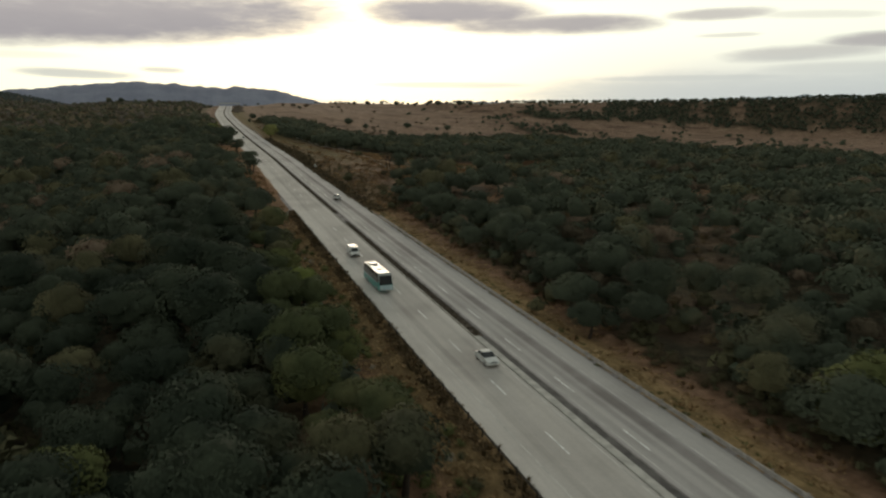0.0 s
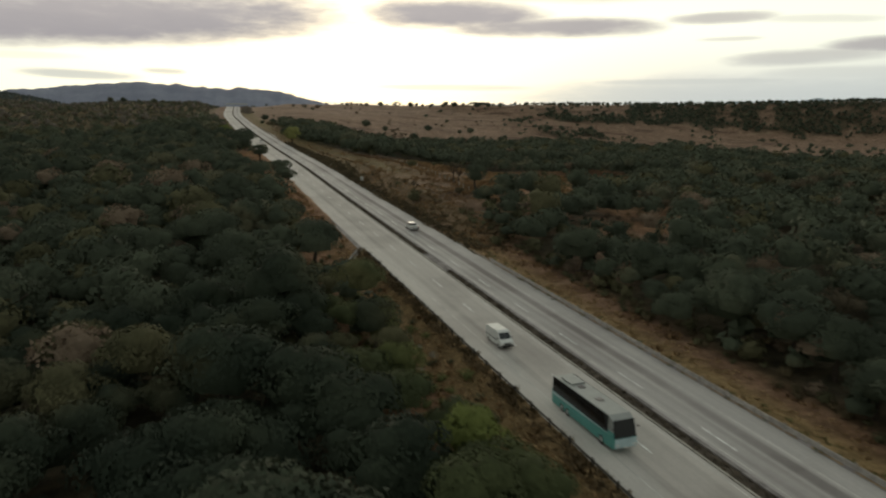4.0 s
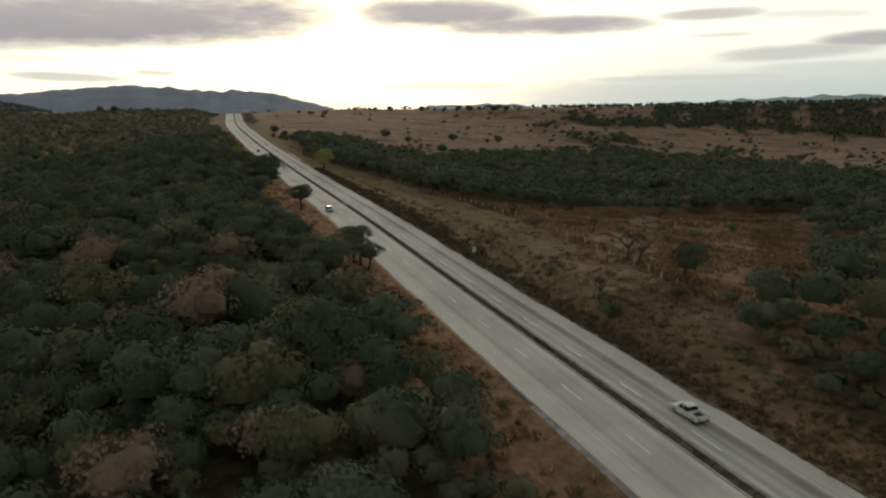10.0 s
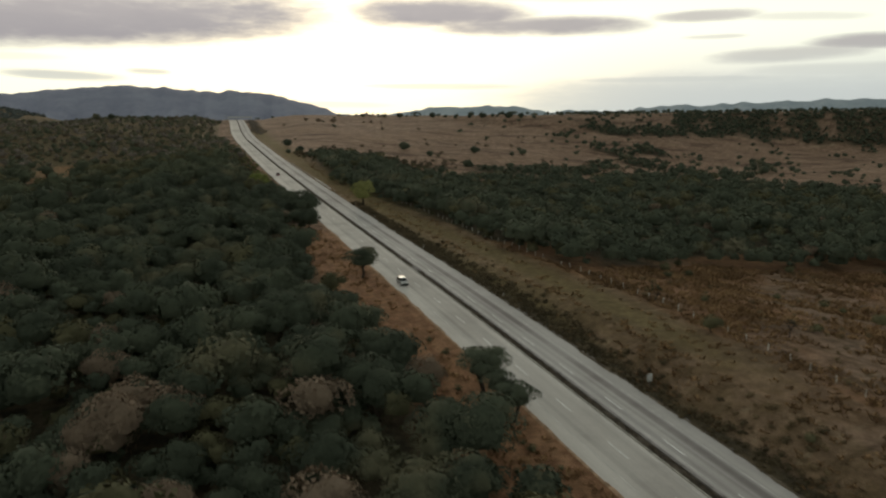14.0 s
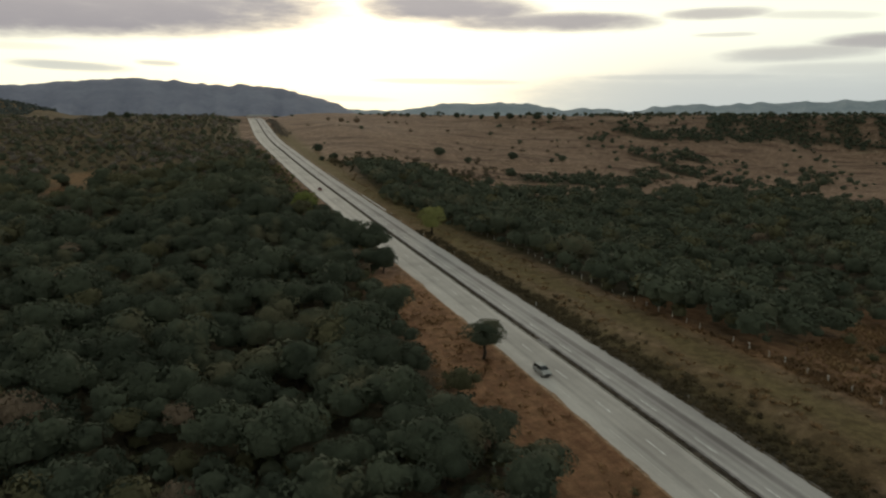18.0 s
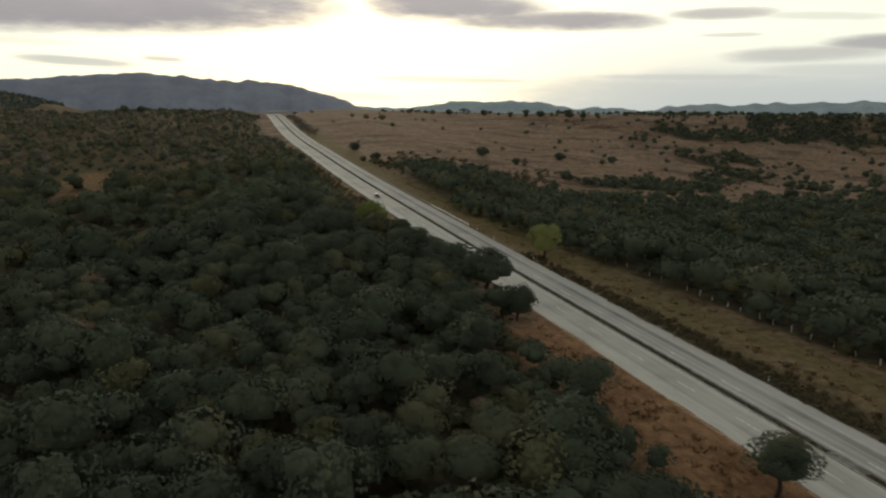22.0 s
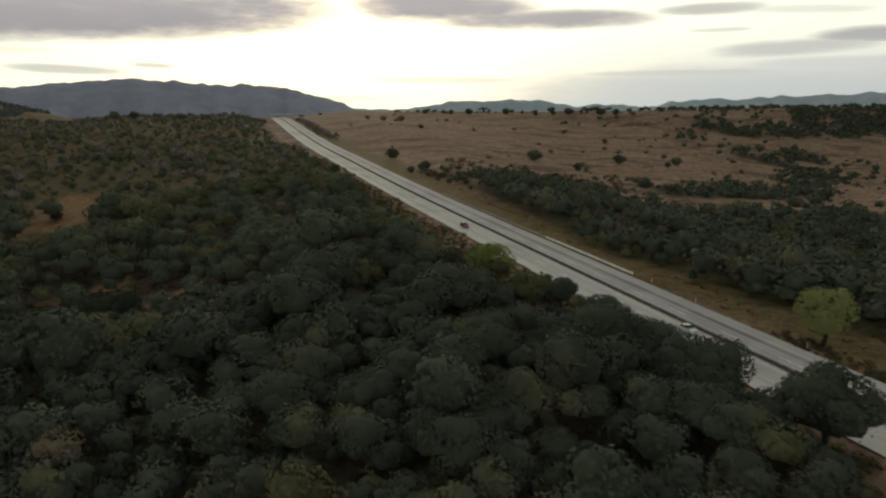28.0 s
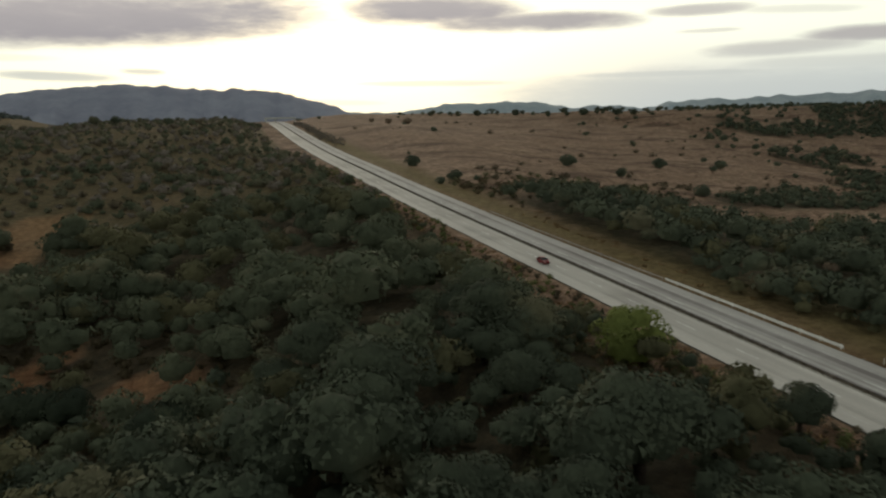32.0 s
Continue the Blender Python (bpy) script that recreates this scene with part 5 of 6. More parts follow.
    planted("pale_brush", "pale dead brush along the wood's edge", "scrub", LOWEST, x, y, r, r * 0.3 + 0.9, LEAF_PALE, rng)
    x, y = scatter(rng, -12.6, -11.25, 42, 203, 0.55, lambda a, b: 0.75 + 0.35 * wobble(a, b, 6, 2))
    r = rng.uniform(0.3, 0.75, len(x))
    planted("verge_grass", "dull buff grass grown through the guard rail", "grass", TUFT, x, y, r, 0.35 * r, LEAF_BUFF, rng)
    x, y = scatter(rng, 10.4, 14.2, 42, 205, 0.8, lambda a, b: 0.14 + 0 * a)
    r = rng.uniform(0.3, 0.6, len(x))
    planted("verge_grass", "short olive grass beside the guard rail", "grass", TUFT, x, y, r, 0 * r, LEAF_OLIVE, rng)



def soil_edge(name, side, y0, y1, mat, label, seed):
    """Soil and dead grass washed over the edge of the paving, with a ragged inner rim."""
    rng = np.random.default_rng(seed)
    ys = np.arange(y0, y1, 0.6)
    rag = np.convolve(rng.normal(0, 1, len(ys) + 8), np.ones(9) / 3, "valid")
    reach = np.clip(0.16 + 0.17 * rag + 0.12 * np.sin(ys / 7.0), 0.02, 0.9)
    u0 = EDGE_L if side < 0 else EDGE_R
    xc, z = road_x(ys), road_z(ys)
    rows = []
    for off, lift in ((0.5, -0.02), (0.02, 0.055), (-0.55, 0.05), (-1.0, 0.024)):
        d = np.where(off > 0, off, 0) if off > 0 else off * reach
        rows.append(np.stack([xc + u0 + side * d, ys, z + lift], 1))
    V = np.concatenate(rows)
    n = len(ys)
    i = (np.arange(3)[:, None] * n + np.arange(n - 1)).ravel()
    F = np.stack([i, i + 1, i + n + 1, i + n], 1)
    tagged(new(name, mesh_from(name, V, F, mat)), label, "soil", kind="structure")


verge_growth()
SOIL_RED = plain("red_washed_soil", (0.33, 0.22, 0.145), 0.95, 0.1, vary=0.35, scale=0.9)
SOIL_DARK = plain("dark_washed_soil", (0.12, 0.095, 0.07), 0.95, 0.1, vary=0.4, scale=0.9)
soil_edge("soil_edge", -1, 242, 476, SOIL_RED, "reddish soil washed over the edge of the paving", 4)
soil_edge("soil_edge", 1, 192, 470, SOIL_DARK, "dark soil and dead grass along the edge of the paving", 5)
soil_edge("soil_edge", -1, 480, 900, SOIL_DARK, "dark soil along the edge of the paving", 6)

# leafless trees and bushes standing in the field
BARE = [crown_template(RNG, 16, ICO1, 1100, 0.05, height=0.9, spread=0.62, size=(0.05, 0.11), rough=0.3, flat=1.3) for _ in range(2)]
for label, k, x, y, radius, height, crown_z, mat in (
    ("leafless dark thorn tree in the dry field", 0, 37.6, 281.5, 2.2, 6.4, 4.3, LEAF_TWIG),
    ("leafless dark thorn tree in the dry field", 1, 38.2, 278.0, 2.4, 6.8, 4.5, LEAF_TWIG),
    ("small leafless tree on the bank", 0, 17.7, 261.0, 1.7, 4.4, 2.9, LEAF_TWIG),
    ("small thorn tree beside the fence", 1, 37.4, 338.5, 2.0, 3.6, 2.4, LEAF_SCRUB),
    ("rounded thorn bush beside the fence", 2, 33.8, 316.8, 2.5, 3.2, 1.8, LEAF_SCRUB),
    ("dark thorn bush in the dry field", 2, 37.0, 249.5, 2.0, 3.0, 1.7, LEAF_SCRUB),
    ("dark thorn bush in the dry field", 2, 29.6, 254.6, 1.8, 2.6, 1.4, LEAF_BROWN),
    ("dark thorn bush at the foot of the bank", 2, 15.4, 254.3, 2.2, 2.6, 1.2, LEAF_SCRUB),
    ("small leafless tree in the dry field", 1, 48.2, 311.8, 1.5, 3.6, 2.4, LEAF_TWIG),
):
    crown = CLOSE[3] if k == 2 else BARE[k]
    ob = tree_pattern(label, "tree" if k < 2 else "bush", crown, limbs_template(RNG, 6, 8, 0.4, 0.5, 0.03), radius, height, crown_z, mat, BARK, squash=0.95 if k == 2 else 1.2)
    set_down(ob, x, y, float(RNG.uniform(0, 360)), 1.0, first=True)

# low scrub round the yellow-green tree at the roadside
xs, ys_ = scatter(RNG, -44, -16, 552, 594, 2.2, lambda a, b: 0.8 + 0 * a)
rs = RNG.uniform(0.8, 1.7, len(xs))
planted("roadside_scrub", "low olive scrub below the road edge", "scrub", LOW, xs, ys_, rs, rs * 0.4, LEAF_SCRUB, RNG)

# ---- road furniture ----
BEAM = ((0.0, 0.42), (0.07, 0.47), (0.0, 0.53), (0.0, 0.58), (0.07, 0.63), (0.0, 0.69), (-0.02, 0.69), (-0.02, 0.42))


def box(bm, cx, cy, cz, sx, sy, sz, top=(1.0, 1.0), shift=0.0, soft=0.0):
    """A box round a centre, its top face scaled by top and moved along y by shift, with softened edges."""
    vs = []
    for z, kx, ky, dy in ((-0.5, 1, 1, 0), (0.5, top[0], top[1], shift)):
        for x, y in ((-0.5, -0.5), (0.5, -0.5), (0.5, 0.5), (-0.5, 0.5)):
            vs.append(bm.verts.new((cx + x * sx * kx, cy + y * sy * ky + dy, cz + z * sz)))
    fs = [bm.faces.new([vs[i] for i in q]) for q in ((3, 2, 1, 0), (4, 5, 6, 7), (0, 1, 5, 4), (1, 2, 6, 5), (2, 3, 7, 6), (3, 0, 4, 7))]
    if soft:
        edges = list({e for f in fs for e in f.edges})
        bmesh.ops.bevel(bm, geom=edges, offset=soft, segments=2, profile=0.6, affect="EDGES")
    return vs


def boxed(*args, **kw):
    bm = bmesh.new()
    box(bm, *args, **kw)
    return bm


def guard_rail(label, u, y0, y1, face, beam_mat, post_mat, gap=4.0, double=False):
    """A steel beam on posts beside the road; face is +1 where the ribs point east."""
    ob = thing("guard_rail", label, "guard rail")
    for lift in ((0.0, 0.26) if double else (0.0,)):
        sec = tuple((u + face * a, h + lift - (0.12 if double else 0)) for a, h in BEAM)
        strip("beam", ribbon(y0, y1, 4, sec), beam_mat, ob)
    me = boxed(0, 0, 0.2, 0.12, 0.15, 1.3, soft=0.01)
    mesh = bpy.data.meshes.new("post")
    me.to_mesh(mesh)
    me.free()
    mesh.materials.append(post_mat)
    for y in np.arange(y0 + 0.5, y1, gap):
        p = new("post", mesh)
        p.parent = ob
        p.location = (float(road_x(y)) + u - face * 0.09, float(y), float(road_z(y)) + 0.1)
    return ob


guard_rail("weathered double steel guard rail on steel posts", EDGE_R + 0.2, -60, 186, -1, STEEL, STEEL, double=True)
guard_rail("dark weathered steel guard rail above the wooded bank", EDGE_L - 0.3, -60, 199, 1, plain("dull_steel", (0.17, 0.155, 0.135), 0.7, 0.4, 0.3), DARK_STEEL)
guard_rail("white painted guard rail beside the grass", EDGE_R + 0.75, 563.5, 608, -1, PALE_BEAM, PALE_BEAM, double=True)
guard_rail("weathered steel guard rail beside the road", EDGE_R + 0.6, 608.5, 700, -1, STEEL, STEEL)

# drain down the bank
drain = thing("drain_chute", "pale concrete drain chute running down the bank", "drain")


def chute(u0, u1, rise):
    bm = bmesh.new()
    rows = []
    for k in range(9):
        f = k / 8
        x, y = EDGE_L - 0.6 - 6.5 * f, 203.0 - 9.5 * f
        z = float(land(x, y)) + 0.06
        rows.append([bm.verts.new((x + u, y + u * 0.25, z + h)) for u, h in ((u0, -0.15), (u0, rise), (u1, rise), (u1, -0.15))])
    for a, b in zip(rows, rows[1:]):
        for j in range(4):
            bm.faces.new((a[j], a[(j + 1) % 4], b[(j + 1) % 4], b[j]))
    bm.faces.new(rows[0][::-1])
    bm.faces.new(rows[-1])
    return bm


part("channel", chute(-0.5, 0.5, 0.0), GUTTER, drain)
part("side_wall", chute(-0.72, -0.5, 0.28), KERB, drain)
part("side_wall", chute(0.5, 0.72, 0.28), KERB, drain)

# wire fence along the field
FENCE_POST = plain("whitewashed_fence_post", (0.74, 0.71, 0.65), 0.85, 0.2, vary=0.3)
fence = thing("wire_fence", "wire fence on whitewashed wooden posts along the field", "fence")
pm = bpy.data.meshes.new("post")
bm = bmesh.new()
bmesh.ops.create_cone(bm, cap_ends=True, segments=7, radius1=0.09, radius2=0.075, depth=1.7, matrix=Matrix.Translation((0, 0, 0.52)))
bm.to_mesh(pm)
bm.free()
pm.materials.append(FENCE_POST)
fence_pts = []
for k in range(52):
    y = 262 + 4.9 * k + random.uniform(-0.5, 0.5)
    x = 36.2 + 1.2 * math.sin(y / 45) - 4.0 * float(sstep(y, 470, 540)) + random.uniform(-0.12, 0.12)
    z = float(land(x, y))
    fence_pts.append((x, y, z))
    if random.random() < 0.08:
        continue
    p = new("post", pm)
    p.parent = fence
    p.matrix_basis = pose(x, y, z, random.uniform(-5, 5), random.uniform(-5, 5), 0) @ Matrix.Diagonal((1, 1, random.uniform(0.85, 1.1), 1))
for h in (0.5, 0.9, 1.25):
    cu = bpy.data.curves.new("wire", "CURVE")
    cu.dimensions, cu.bevel_depth, cu.bevel_resolution = "3D", 0.012, 0
    sp = cu.splines.new("POLY")
    sp.points.add(len(fence_pts) - 1)
    for q, (x, y, z) in zip(sp.points, fence_pts):
        q.co = (x, y, z + h, 1)
    cu.materials.append(DARK_STEEL)
    w = new("wire", cu)
    w.parent = fence

# signs and marker posts
WHITE = plain("white_sign_enamel", (0.72, 0.72, 0.70), 0.5, 0.4, vary=0.06)
BLACK = plain("black_sign_print", (0.03, 0.03, 0.03), 0.6, 0.3)


def marker_sign(x, y, turn):
    ob = thing("road_sign", "small white roadside sign with dark unreadable print", "sign", at=pose(x, y, float(land(x, y)), 0, 0, turn))
    part("pole", boxed(0, 0.05, 0.95, 0.07, 0.05, 2.3, soft=0.008), STEEL, ob)
    plate = part("plate", boxed(0, 0, 1.55, 1.05, 0.03, 1.3, soft=0.012), WHITE, ob)
    for dx in (-0.24, 0.24):
        for dz, w in ((0.36, 0.34), (0.0, 0.3), (-0.36, 0.34)):
            part("bar", boxed(dx, -0.021, 1.55 + dz, w, 0.012, 0.13), BLACK, plate)


marker_sign(12.2, 306.5, 6)


def marker_post(x, y):
    ob = thing("marker_post", "short white roadside marker post", "post", "marker posts along the road", at=pose(x, y, float(land(x, y)), 0, 0, 4))
    part("shaft", boxed(0, 0, 0.42, 0.16, 0.1, 1.1, top=(0.9, 0.8), soft=0.015), WHITE, ob)
    part("reflector", boxed(0, -0.055, 0.72, 0.1, 0.012, 0.18), plain("amber_reflector", (0.45, 0.16, 0.03), 0.35, 0.5), ob)


for x, y in ((10.95, 419.5), (11.0, 361), (10.9, 478), (11.2, 512), (10.9, 541), (11.4, 557)):
    marker_post(x + float(road_x(y)), y)


def pole(x, y, height, label, arm=0.0):
    ob = thing("lamp_post" if arm else "pole", label, "pole", at=pose(x, y, float(land(x, y)), 0, 0, 0))
    bm = bmesh.new()
    bmesh.ops.create_cone(bm, cap_ends=True, segments=8, radius1=0.13, radius2=0.06, depth=height + 0.5, matrix=Matrix.Translation((0, 0, height / 2 - 0.25)))
    part("shaft", bm, KERB, ob)
    if arm:
        part("arm", boxed(arm / 2, 0, height - 0.05, arm, 0.09, 0.09, soft=0.01), STEEL, ob)
        part("lamp_head", boxed(arm, 0, height - 0.1, 0.6, 0.25, 0.14, soft=0.03), STEEL, ob)


pole(-39.5, 55.0, 7.6, "slender pale pole rising out of the wood")
pole(float(road_x(1290)) - 14, 1290, 9.5, "pale lamp post at the bend of the road", 1.8)
pole(float(road_x(1330)) - 15, 1330, 9.5, "pale lamp post at the bend of the road", 1.8)

# ---- vehicles ----
GLASS_DARK = plain("dark_tinted_glass", (0.015, 0.018, 0.02), 0.12, 0.6, vary=0.1)
COACH_GLASS = plain("black_tinted_glass", (0.008, 0.009, 0.01), 0.12, 0.35, vary=0.05)
RUBBER = plain("black_rubber", (0.02, 0.02, 0.02), 0.85, 0.2)
RIM = plain("silver_wheel_rim", (0.45, 0.45, 0.45), 0.35, 0.5, 0.7)
TRIM = plain("black_plastic_trim", (0.025, 0.025, 0.025), 0.6, 0.3)
LAMP_CLEAR = plain("clear_headlamp", (0.7, 0.7, 0.68), 0.15, 0.6)
LAMP_RED = plain("red_tail_lamp", (0.35, 0.015, 0.012), 0.25, 0.6)


def paint(name, colour):
    m = plain(name, colour, 0.42, 0.35, vary=0.06, scale=1.2)
    m.node_tree.nodes["Principled BSDF"].inputs["Coat Weight"].default_value = 0.15
    return m


def shell(profile, half, waist=1.0, bevel=0.05):
    """A body from a side outline ((y, z), ...), extruded across to +-half, narrowed to waist at the top."""
    bm = bmesh.new()
    top, low = max(z for _, z in profile), min(z for _, z in profile)
    sides = []
    for s in (-1, 1):
        sides.append([bm.verts.new((s * half * (1 - (1 - waist) * max(0.0, (z - low) / (top - low) - 0.35) / 0.65), y, z)) for y, z in profile])
    n = len(profile)
    bm.faces.new(sides[0])
    bm.faces.new(sides[1][::-1])
    for k in range(n):
        j = (k + 1) % n
        bm.faces.new((sides[0][j], sides[0][k], sides[1][k], sides[1][j]))
    bmesh.ops.recalc_face_normals(bm, faces=bm.faces)
    bmesh.ops.bevel(bm, geom=list(bm.edges), offset=bevel, segments=2, profile=0.6, affect="EDGES", clamp_overlap=True)
    return bm


def wheel(ob, x, y, r, width=0.24):
    s = 1 if x > 0 else -1
    bm = bmesh.new()
    bmesh.ops.create_cone(bm, cap_ends=True, segments=20, radius1=r, radius2=r, depth=width, matrix=Matrix.Translation((x, y, r)) @ pose(0, 0, 0, 0, 90, 0))
    bmesh.ops.bevel(bm, geom=[e for e in bm.edges if len(e.link_faces) == 2 and any(len(f.verts) > 8 for f in e.link_faces)], offset=r * 0.14, segments=2, affect="EDGES")
    w = part("wheel", bm, RUBBER, ob)
    bm = bmesh.new()
    bmesh.ops.create_cone(bm, cap_ends=True, segments=16, radius1=r * 0.62, radius2=r * 0.55, depth=0.05, matrix=Matrix.Translation((x + s * (width / 2 + 0.005), y, r)) @ pose(0, 0, 0, 0, 90 * s, 0))
    part("rim", bm, RIM, w)


def lamps(ob, front, back, half, z_front, z_back, size=0.3):
    for s in (-1, 1):
        part("headlight", boxed(s * (half - size * 0.55), front, z_front, size, 0.08, size * 0.5, soft=0.02), LAMP_CLEAR, ob)
        part("tail_light", boxed(s * (half - size * 0.4), back, z_back, size * 0.6, 0.08, size * 0.8, soft=0.02), LAMP_RED, ob)


def mirrors(ob, half, y, z, mat):
    for s in (-1, 1):
        part("mirror", boxed(s * (half + 0.12), y, z, 0.2, 0.1, 0.16, soft=0.03), mat, ob)


def car(label, colour, kind, x, y, toward):
    """A car at rest in its lane. kind: sedan, hatch, suv, pickup."""
    mat = paint(kind + "_paint", colour)
    ob = thing(kind if kind != "hatch" else "car", label, "car", at=pose(x, y, float(road_z(y)) + 0.025, 0, 0, 180 if toward else 0) )
    if kind == "sedan":
        L, half, body = 2.25, 0.86, ((-2.25, 0.45), (-2.2, 0.88), (-1.4, 0.98), (0.8, 0.95), (1.75, 0.82), (2.22, 0.62), (2.25, 0.35), (1.9, 0.24), (-1.9, 0.24))
        cabin = ((-1.55, 0.93), (-0.95, 1.38), (0.15, 1.42), (0.95, 0.92))
        roof = ((-0.98, 1.37), (-0.92, 1.44), (0.1, 1.47), (0.2, 1.41))
        r, wy = 0.31, (-1.38, 1.36)
    elif kind == "hatch":
        L, half, body = 1.95, 0.84, ((-1.95, 0.42), (-1.95, 0.9), (-1.5, 1.0), (0.75, 0.96), (1.55, 0.82), (1.92, 0.6), (1.95, 0.34), (1.6, 0.24), (-1.7, 0.24))
        cabin = ((-1.85, 0.95), (-1.35, 1.42), (0.1, 1.48), (0.95, 0.93))
        roof = ((-1.4, 1.41), (-1.3, 1.49), (0.05, 1.53), (0.16, 1.47))
        r, wy = 0.3, (-1.25, 1.25)
    elif kind == "suv":
        L, half, body = 2.3, 0.92, ((-2.3, 0.5), (-2.3, 1.05), (-2.1, 1.12), (0.9, 1.1), (1.9, 1.0), (2.26, 0.8), (2.3, 0.42), (2.0, 0.3), (-2.0, 0.3))
        cabin = ((-2.22, 1.08), (-1.95, 1.68), (0.35, 1.72), (1.05, 1.07))
        roof = ((-2.0, 1.67), (-1.9, 1.76), (0.3, 1.79), (0.42, 1.71))
        r, wy = 0.36, (-1.4, 1.42)
    else:
        L, half, body = 2.62, 0.9, ((-2.62, 0.6), (-2.62, 0.76), (-0.78, 0.76), (-0.74, 1.06), (1.15, 1.08), (2.2, 0.98), (2.58, 0.78), (2.62, 0.45), (2.3, 0.34), (-2.4, 0.42))
        cabin = ((-0.72, 1.04), (-0.62, 1.62), (0.55, 1.66), (1.25, 1.05))
        roof = ((-0.68, 1.6), (-0.6, 1.71), (0.5, 1.74), (0.62, 1.65))
        r, wy = 0.37, (-1.65, 1.62)
    part("body", shell(body, half, 0.96), mat, ob)
    part("glasshouse", shell(cabin, half * 0.93, 0.8, 0.03), GLASS_DARK, ob, "dark tinted windows")
    part("roof", shell(roof, half * 0.77, 0.97, 0.03), mat, ob)
    for s in (-1, 1):
        for yy in ((cabin[0][0] + cabin[3][0]) / 2 - 0.1,):
            part("door_pillar", boxed(s * half * 0.845, yy, (cabin[0][1] + cabin[1][1]) / 2 + 0.01, 0.05, 0.1, cabin[1][1] - cabin[0][1], top=(1, 1)), mat, ob)
    part("front_bumper", boxed(0, L - 0.02, 0.45, half * 1.9, 0.16, 0.24, soft=0.05), TRIM if kind in ("suv", "pickup") else mat, ob)
    part("rear_bumper", boxed(0, -L + 0.02, 0.5, half * 1.9, 0.16, 0.22, soft=0.05), TRIM if kind != "sedan" else mat, ob)
    part("grille", boxed(0, L - 0.01, 0.66, half * 0.9, 0.06, 0.16, soft=0.02), TRIM, ob)
    part("number_plate", boxed(0, -L - 0.05, 0.62, 0.34, 0.02, 0.16), WHITE, ob)
    if kind == "pickup":
        part("load_bed", boxed(0, -1.68, 0.78, half * 1.74, 1.76, 0.06), TRIM, ob, "dark open load bed")
        for s in (-1, 1):
            part("bed_side", boxed(s * half * 0.94, -1.7, 0.94, 0.09, 1.84, 0.4, soft=0.02), mat, ob)
        part("tailgate", boxed(0, -2.58, 1.0, half * 1.86, 0.08, 0.34, soft=0.02), mat, ob)
    lamps(ob, L - 0.06, -L + 0.02, half, 0.7 if kind in ("sedan", "hatch") else 0.85, 0.8 if kind in ("sedan", "hatch") else 0.95)
    mirrors(ob, half, cabin[3][0] - 0.25, cabin[0][1] + 0.08, mat)
    for yy in wy:
        for s in (-1, 1):
            wheel(ob, s * (half - 0.1), yy, r)
    return ob


def coach(x, y):
    ob = thing("coach", "turquoise and white long-distance coach with black windows", "bus", at=pose(x, y, float(road_z(y)) + 0.03, 0, 0, 180) @ Matrix.Scale(0.94, 4))
    teal, white = paint("turquoise_paint", (0.10, 0.34, 0.31)), paint("coach_white_paint", (0.32, 0.33, 0.318))
    front = paint("pale_blue_paint", (0.42, 0.55, 0.58))
    part("body", shell(((-6.3, 0.4), (-6.35, 1.95), (6.0, 1.95), (6.3, 1.3), (6.28, 0.45), (5.9, 0.32), (-6.1, 0.32)), 1.28, 1.0, 0.06), teal, ob)
    part("upper_body", shell(((-6.33, 1.94), (-6.2, 3.4), (5.0, 3.46), (5.75, 3.1), (6.05, 1.94)), 1.26, 0.96, 0.09), white, ob)
    for s in (-1, 1):
        # one run of tinted panes with narrow black joints
        for k in range(6):
            y0 = -6.05 + 1.83 * k
            front_top = y0 + 1.79 - (0.55 if k == 5 else 0.0)
            pane = part("side_window", shell(((y0, 1.72), (y0, 3.36), (front_top, 3.38), (y0 + 1.79, 1.72)), 0.015, 1.0, 0.004), COACH_GLASS, ob, "black tinted side window")
            pane.matrix_basis = pose(s * 1.285, 0, 0, 0, 0, 0)
        part("window_band", boxed(s * 1.262, -0.55, 2.54, 0.04, 11.2, 1.7, soft=0.01), TRIM, ob)
        for k in range(4):
            part("luggage_door", boxed(s * 1.285, -1.9 + 1.42 * k, 0.95, 0.03, 1.36, 0.8, soft=0.01), teal, ob)
        part("side_flash", shell(((-6.2, 1.35), (-6.2, 1.66), (5.6, 1.66), (2.6, 1.5)), 0.012, 1.0, 0.003), front, ob, "pale blue painted flash").location.x = s * 1.284
    part("windscreen", shell(((6.0, 1.5), (5.7, 3.12), (5.8, 3.16), (6.33, 1.5)), 1.2, 0.96, 0.04), COACH_GLASS, ob)
    part("front_panel", shell(((6.1, 0.42), (6.1, 1.45), (6.36, 1.4), (6.38, 0.5)), 1.2, 1.0, 0.05), front, ob, "pale blue front panel")
    part("rear_window", boxed(0, -6.3, 2.6, 1.9, 0.08, 0.8, soft=0.03), COACH_GLASS, ob)
    for yy in (-2.2, 1.4):
        part("roof_hatch", boxed(0, yy, 3.46, 0.7, 0.7, 0.1, soft=0.02), GUTTER, ob)
    part("air_unit", boxed(0, -4.0, 3.52, 1.7, 2.2, 0.2, soft=0.06), white, ob)
    lamps(ob, 6.36, -6.34, 1.15, 0.8, 1.2, 0.4)
    mirrors(ob, 1.28, 6.2, 2.5, TRIM)
    part("number_plate", boxed(0, 6.42, 0.55, 0.34, 0.02, 0.16), WHITE, ob)
    for yy in (-4.0, -2.8, 4.0):
        for s in (-1, 1):
            wheel(ob, s * 1.14, yy, 0.5, 0.3)


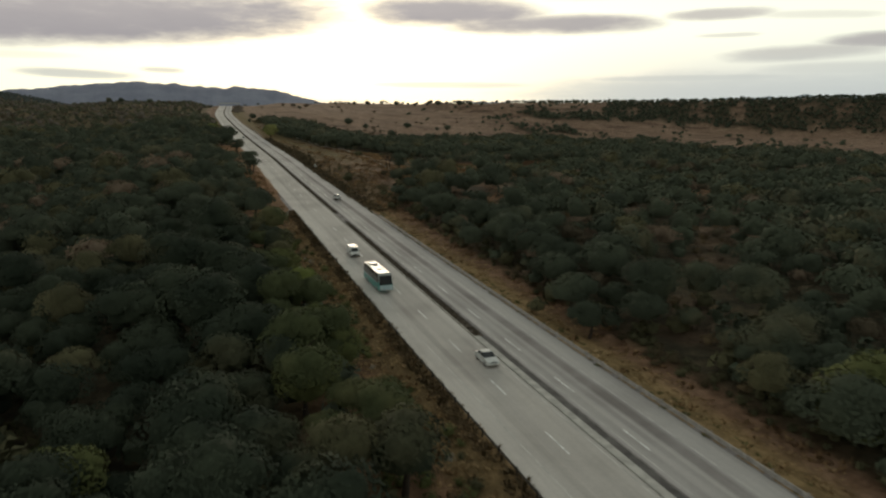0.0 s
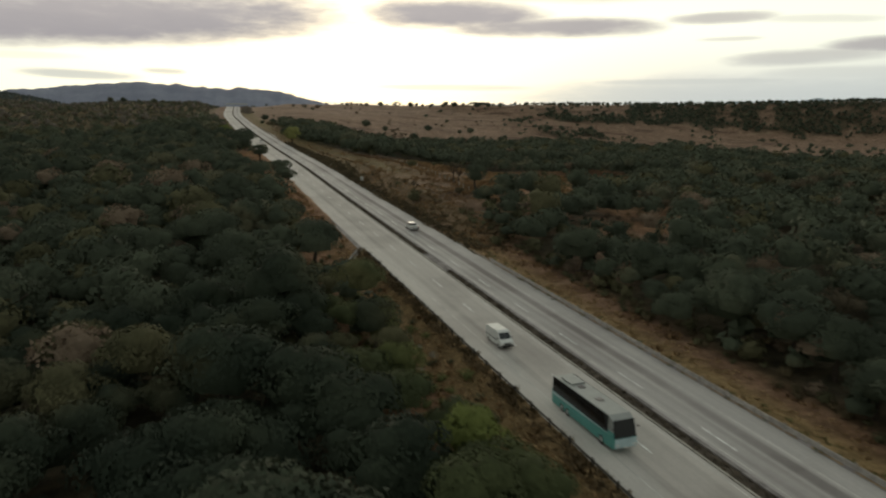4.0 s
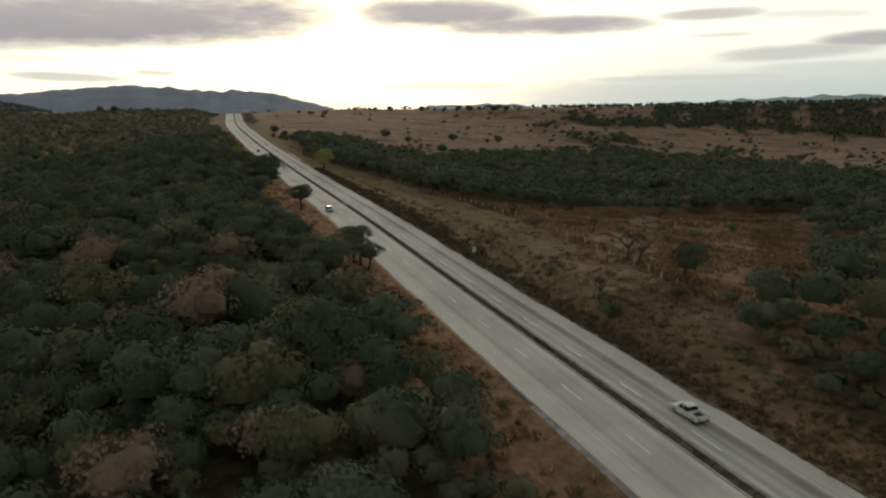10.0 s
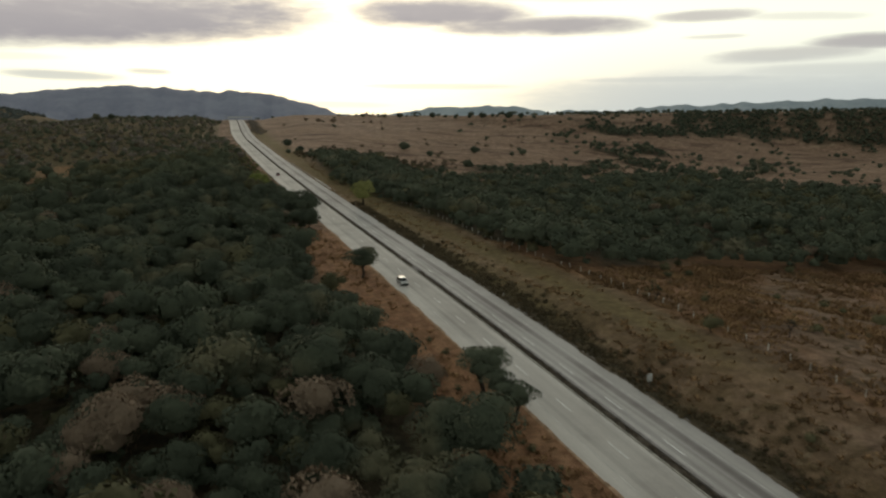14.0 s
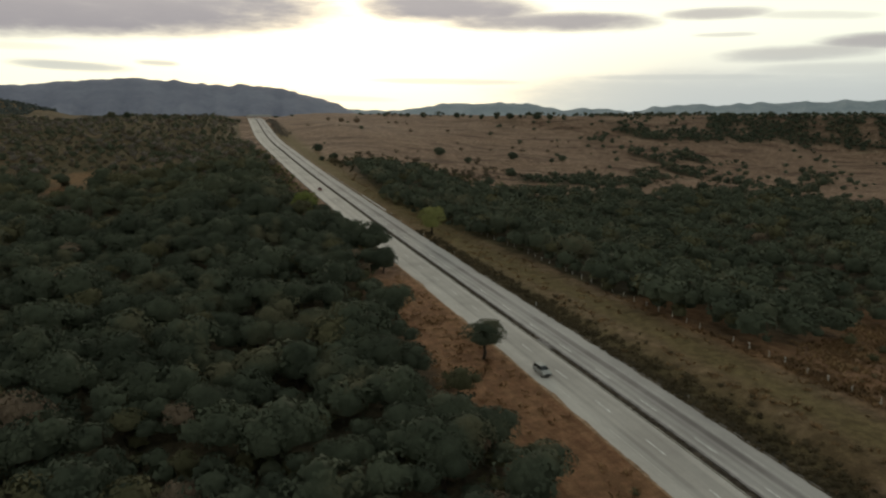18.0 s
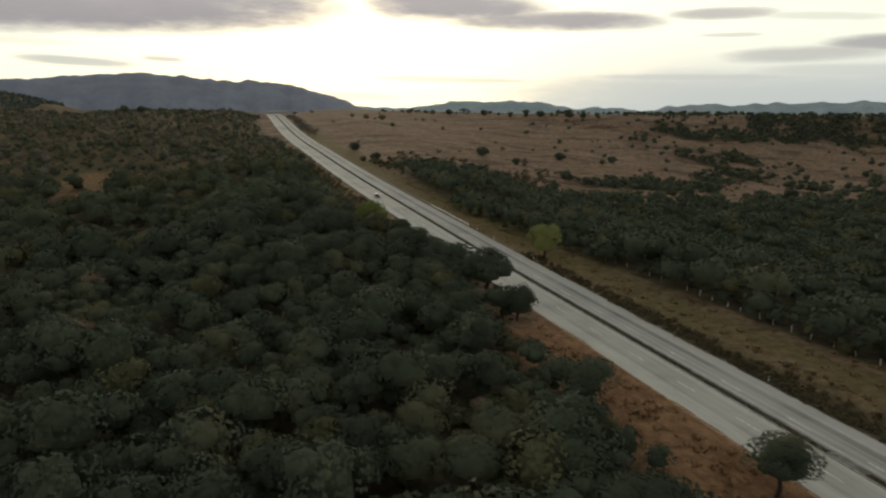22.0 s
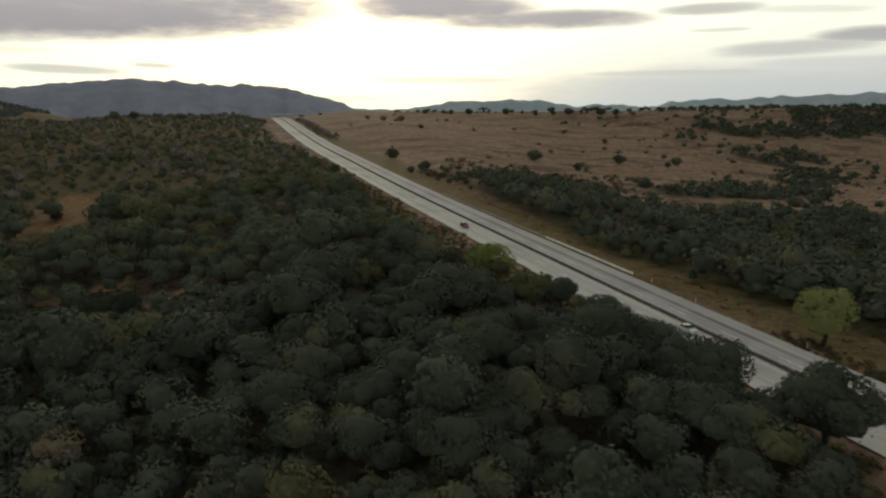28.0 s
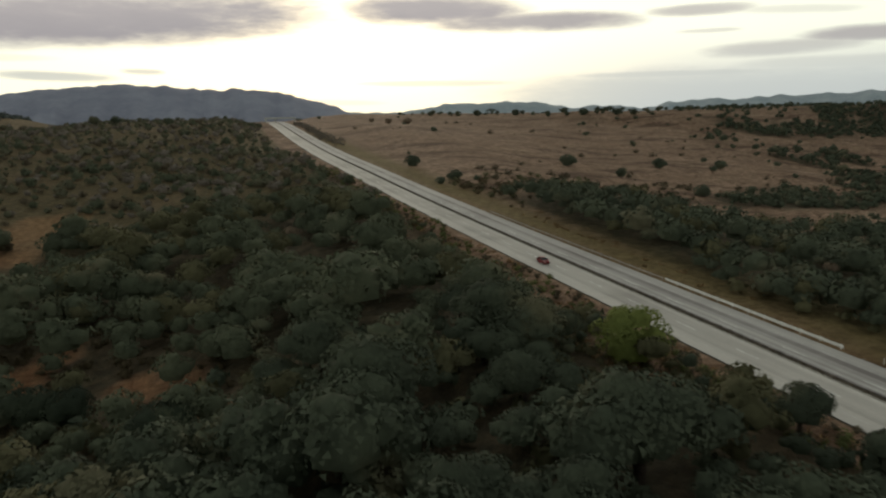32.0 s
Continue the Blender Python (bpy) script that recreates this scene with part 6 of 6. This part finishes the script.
def van(x, y):
    ob = thing("van", "tall white passenger van with dark windscreen", "van", at=pose(x, y, float(road_z(y)) + 0.03, 0, 0, 180) @ Matrix.Scale(0.93, 4))
    white = paint("van_white_paint", (0.68, 0.68, 0.66))
    part("body", shell(((-2.75, 0.45), (-2.78, 1.3), (-2.68, 2.2), (0.9, 2.26), (1.35, 2.1), (2.0, 1.28), (2.7, 1.02), (2.78, 0.5), (2.5, 0.32), (-2.5, 0.32)), 0.97, 0.92, 0.07), white, ob)
    part("windscreen", shell(((1.36, 2.0), (1.46, 2.02), (2.06, 1.3), (1.9, 1.26)), 0.8, 0.95, 0.02), GLASS_DARK, ob)
    for s in (-1, 1):
        part("door_window", shell(((0.75, 1.35), (0.75, 1.92), (1.3, 1.92), (1.8, 1.35)), 0.012, 1.0, 0.003), GLASS_DARK, ob).matrix_basis = pose(s * 0.93, 0, 0, 0, -2.6 * s, 0)
        part("side_window", shell(((-0.5, 1.4), (-0.5, 1.9), (0.55, 1.92), (0.55, 1.4)), 0.012, 1.0, 0.003), GLASS_DARK, ob).matrix_basis = pose(s * 0.93, 0, 0, 0, -2.6 * s, 0)
        part("side_stripe", boxed(s * 0.972, -0.6, 1.02, 0.02, 3.6, 0.1), TRIM, ob)
    part("front_bumper", boxed(0, 2.72, 0.5, 1.86, 0.2, 0.3, soft=0.05), TRIM, ob)
    part("grille", boxed(0, 2.76, 0.82, 1.0, 0.06, 0.18, soft=0.02), TRIM, ob)
    part("rear_window", boxed(0, -2.74, 1.6, 1.4, 0.06, 0.6, soft=0.02), GLASS_DARK, ob)
    lamps(ob, 2.7, -2.76, 0.92, 0.85, 1.1)
    mirrors(ob, 0.96, 1.75, 1.4, TRIM)
    for yy in (-1.7, 1.8):
        for s in (-1, 1):
            wheel(ob, s * 0.86, yy, 0.35)


coach(-7.3, 119.5)
van(-6.6, 143.5)
car("small white sedan on the inner lane", (0.66, 0.66, 0.64), "sedan", -2.95, 79.3, True)
car("white crew-cab pickup with an empty dark load bed", (0.66, 0.66, 0.64), "pickup", 5.0, 221.0, False)
car("silver grey sport utility vehicle on the outer lane", (0.36, 0.36, 0.35), "suv", -8.3, 379.5, True)
car("white sedan on the inner lane", (0.68, 0.68, 0.66), "sedan", -3.4, 526.0, True)
car("dark red hatchback on the outer lane", (0.22, 0.015, 0.02), "hatch", -6.4, 632.0, True)

# overpass beyond the crest
DECK = plain("pale_bridge_concrete", (0.52, 0.52, 0.50), 0.85, 0.3, vary=0.15, scale=0.3)
y = 1310.0
bridge = thing("overpass", "pale concrete road bridge crossing at the crest", "bridge", at=pose(float(road_x(y)), y, float(road_z(y)) + 4.2, 0, 0, 0))
part("deck", boxed(6, 0, 0, 34, 7, 1.0, soft=0.05), DECK, bridge)
for s in (-1, 1):
    part("parapet", boxed(6, s * 3.3, 0.85, 34, 0.25, 0.8, soft=0.03), DECK, bridge)
for u in (-10.6, -0.18, 22.0):
    part("pier", boxed(u, 0, -2.9, 0.55, 5.0, 5.2, soft=0.08), DECK, bridge)
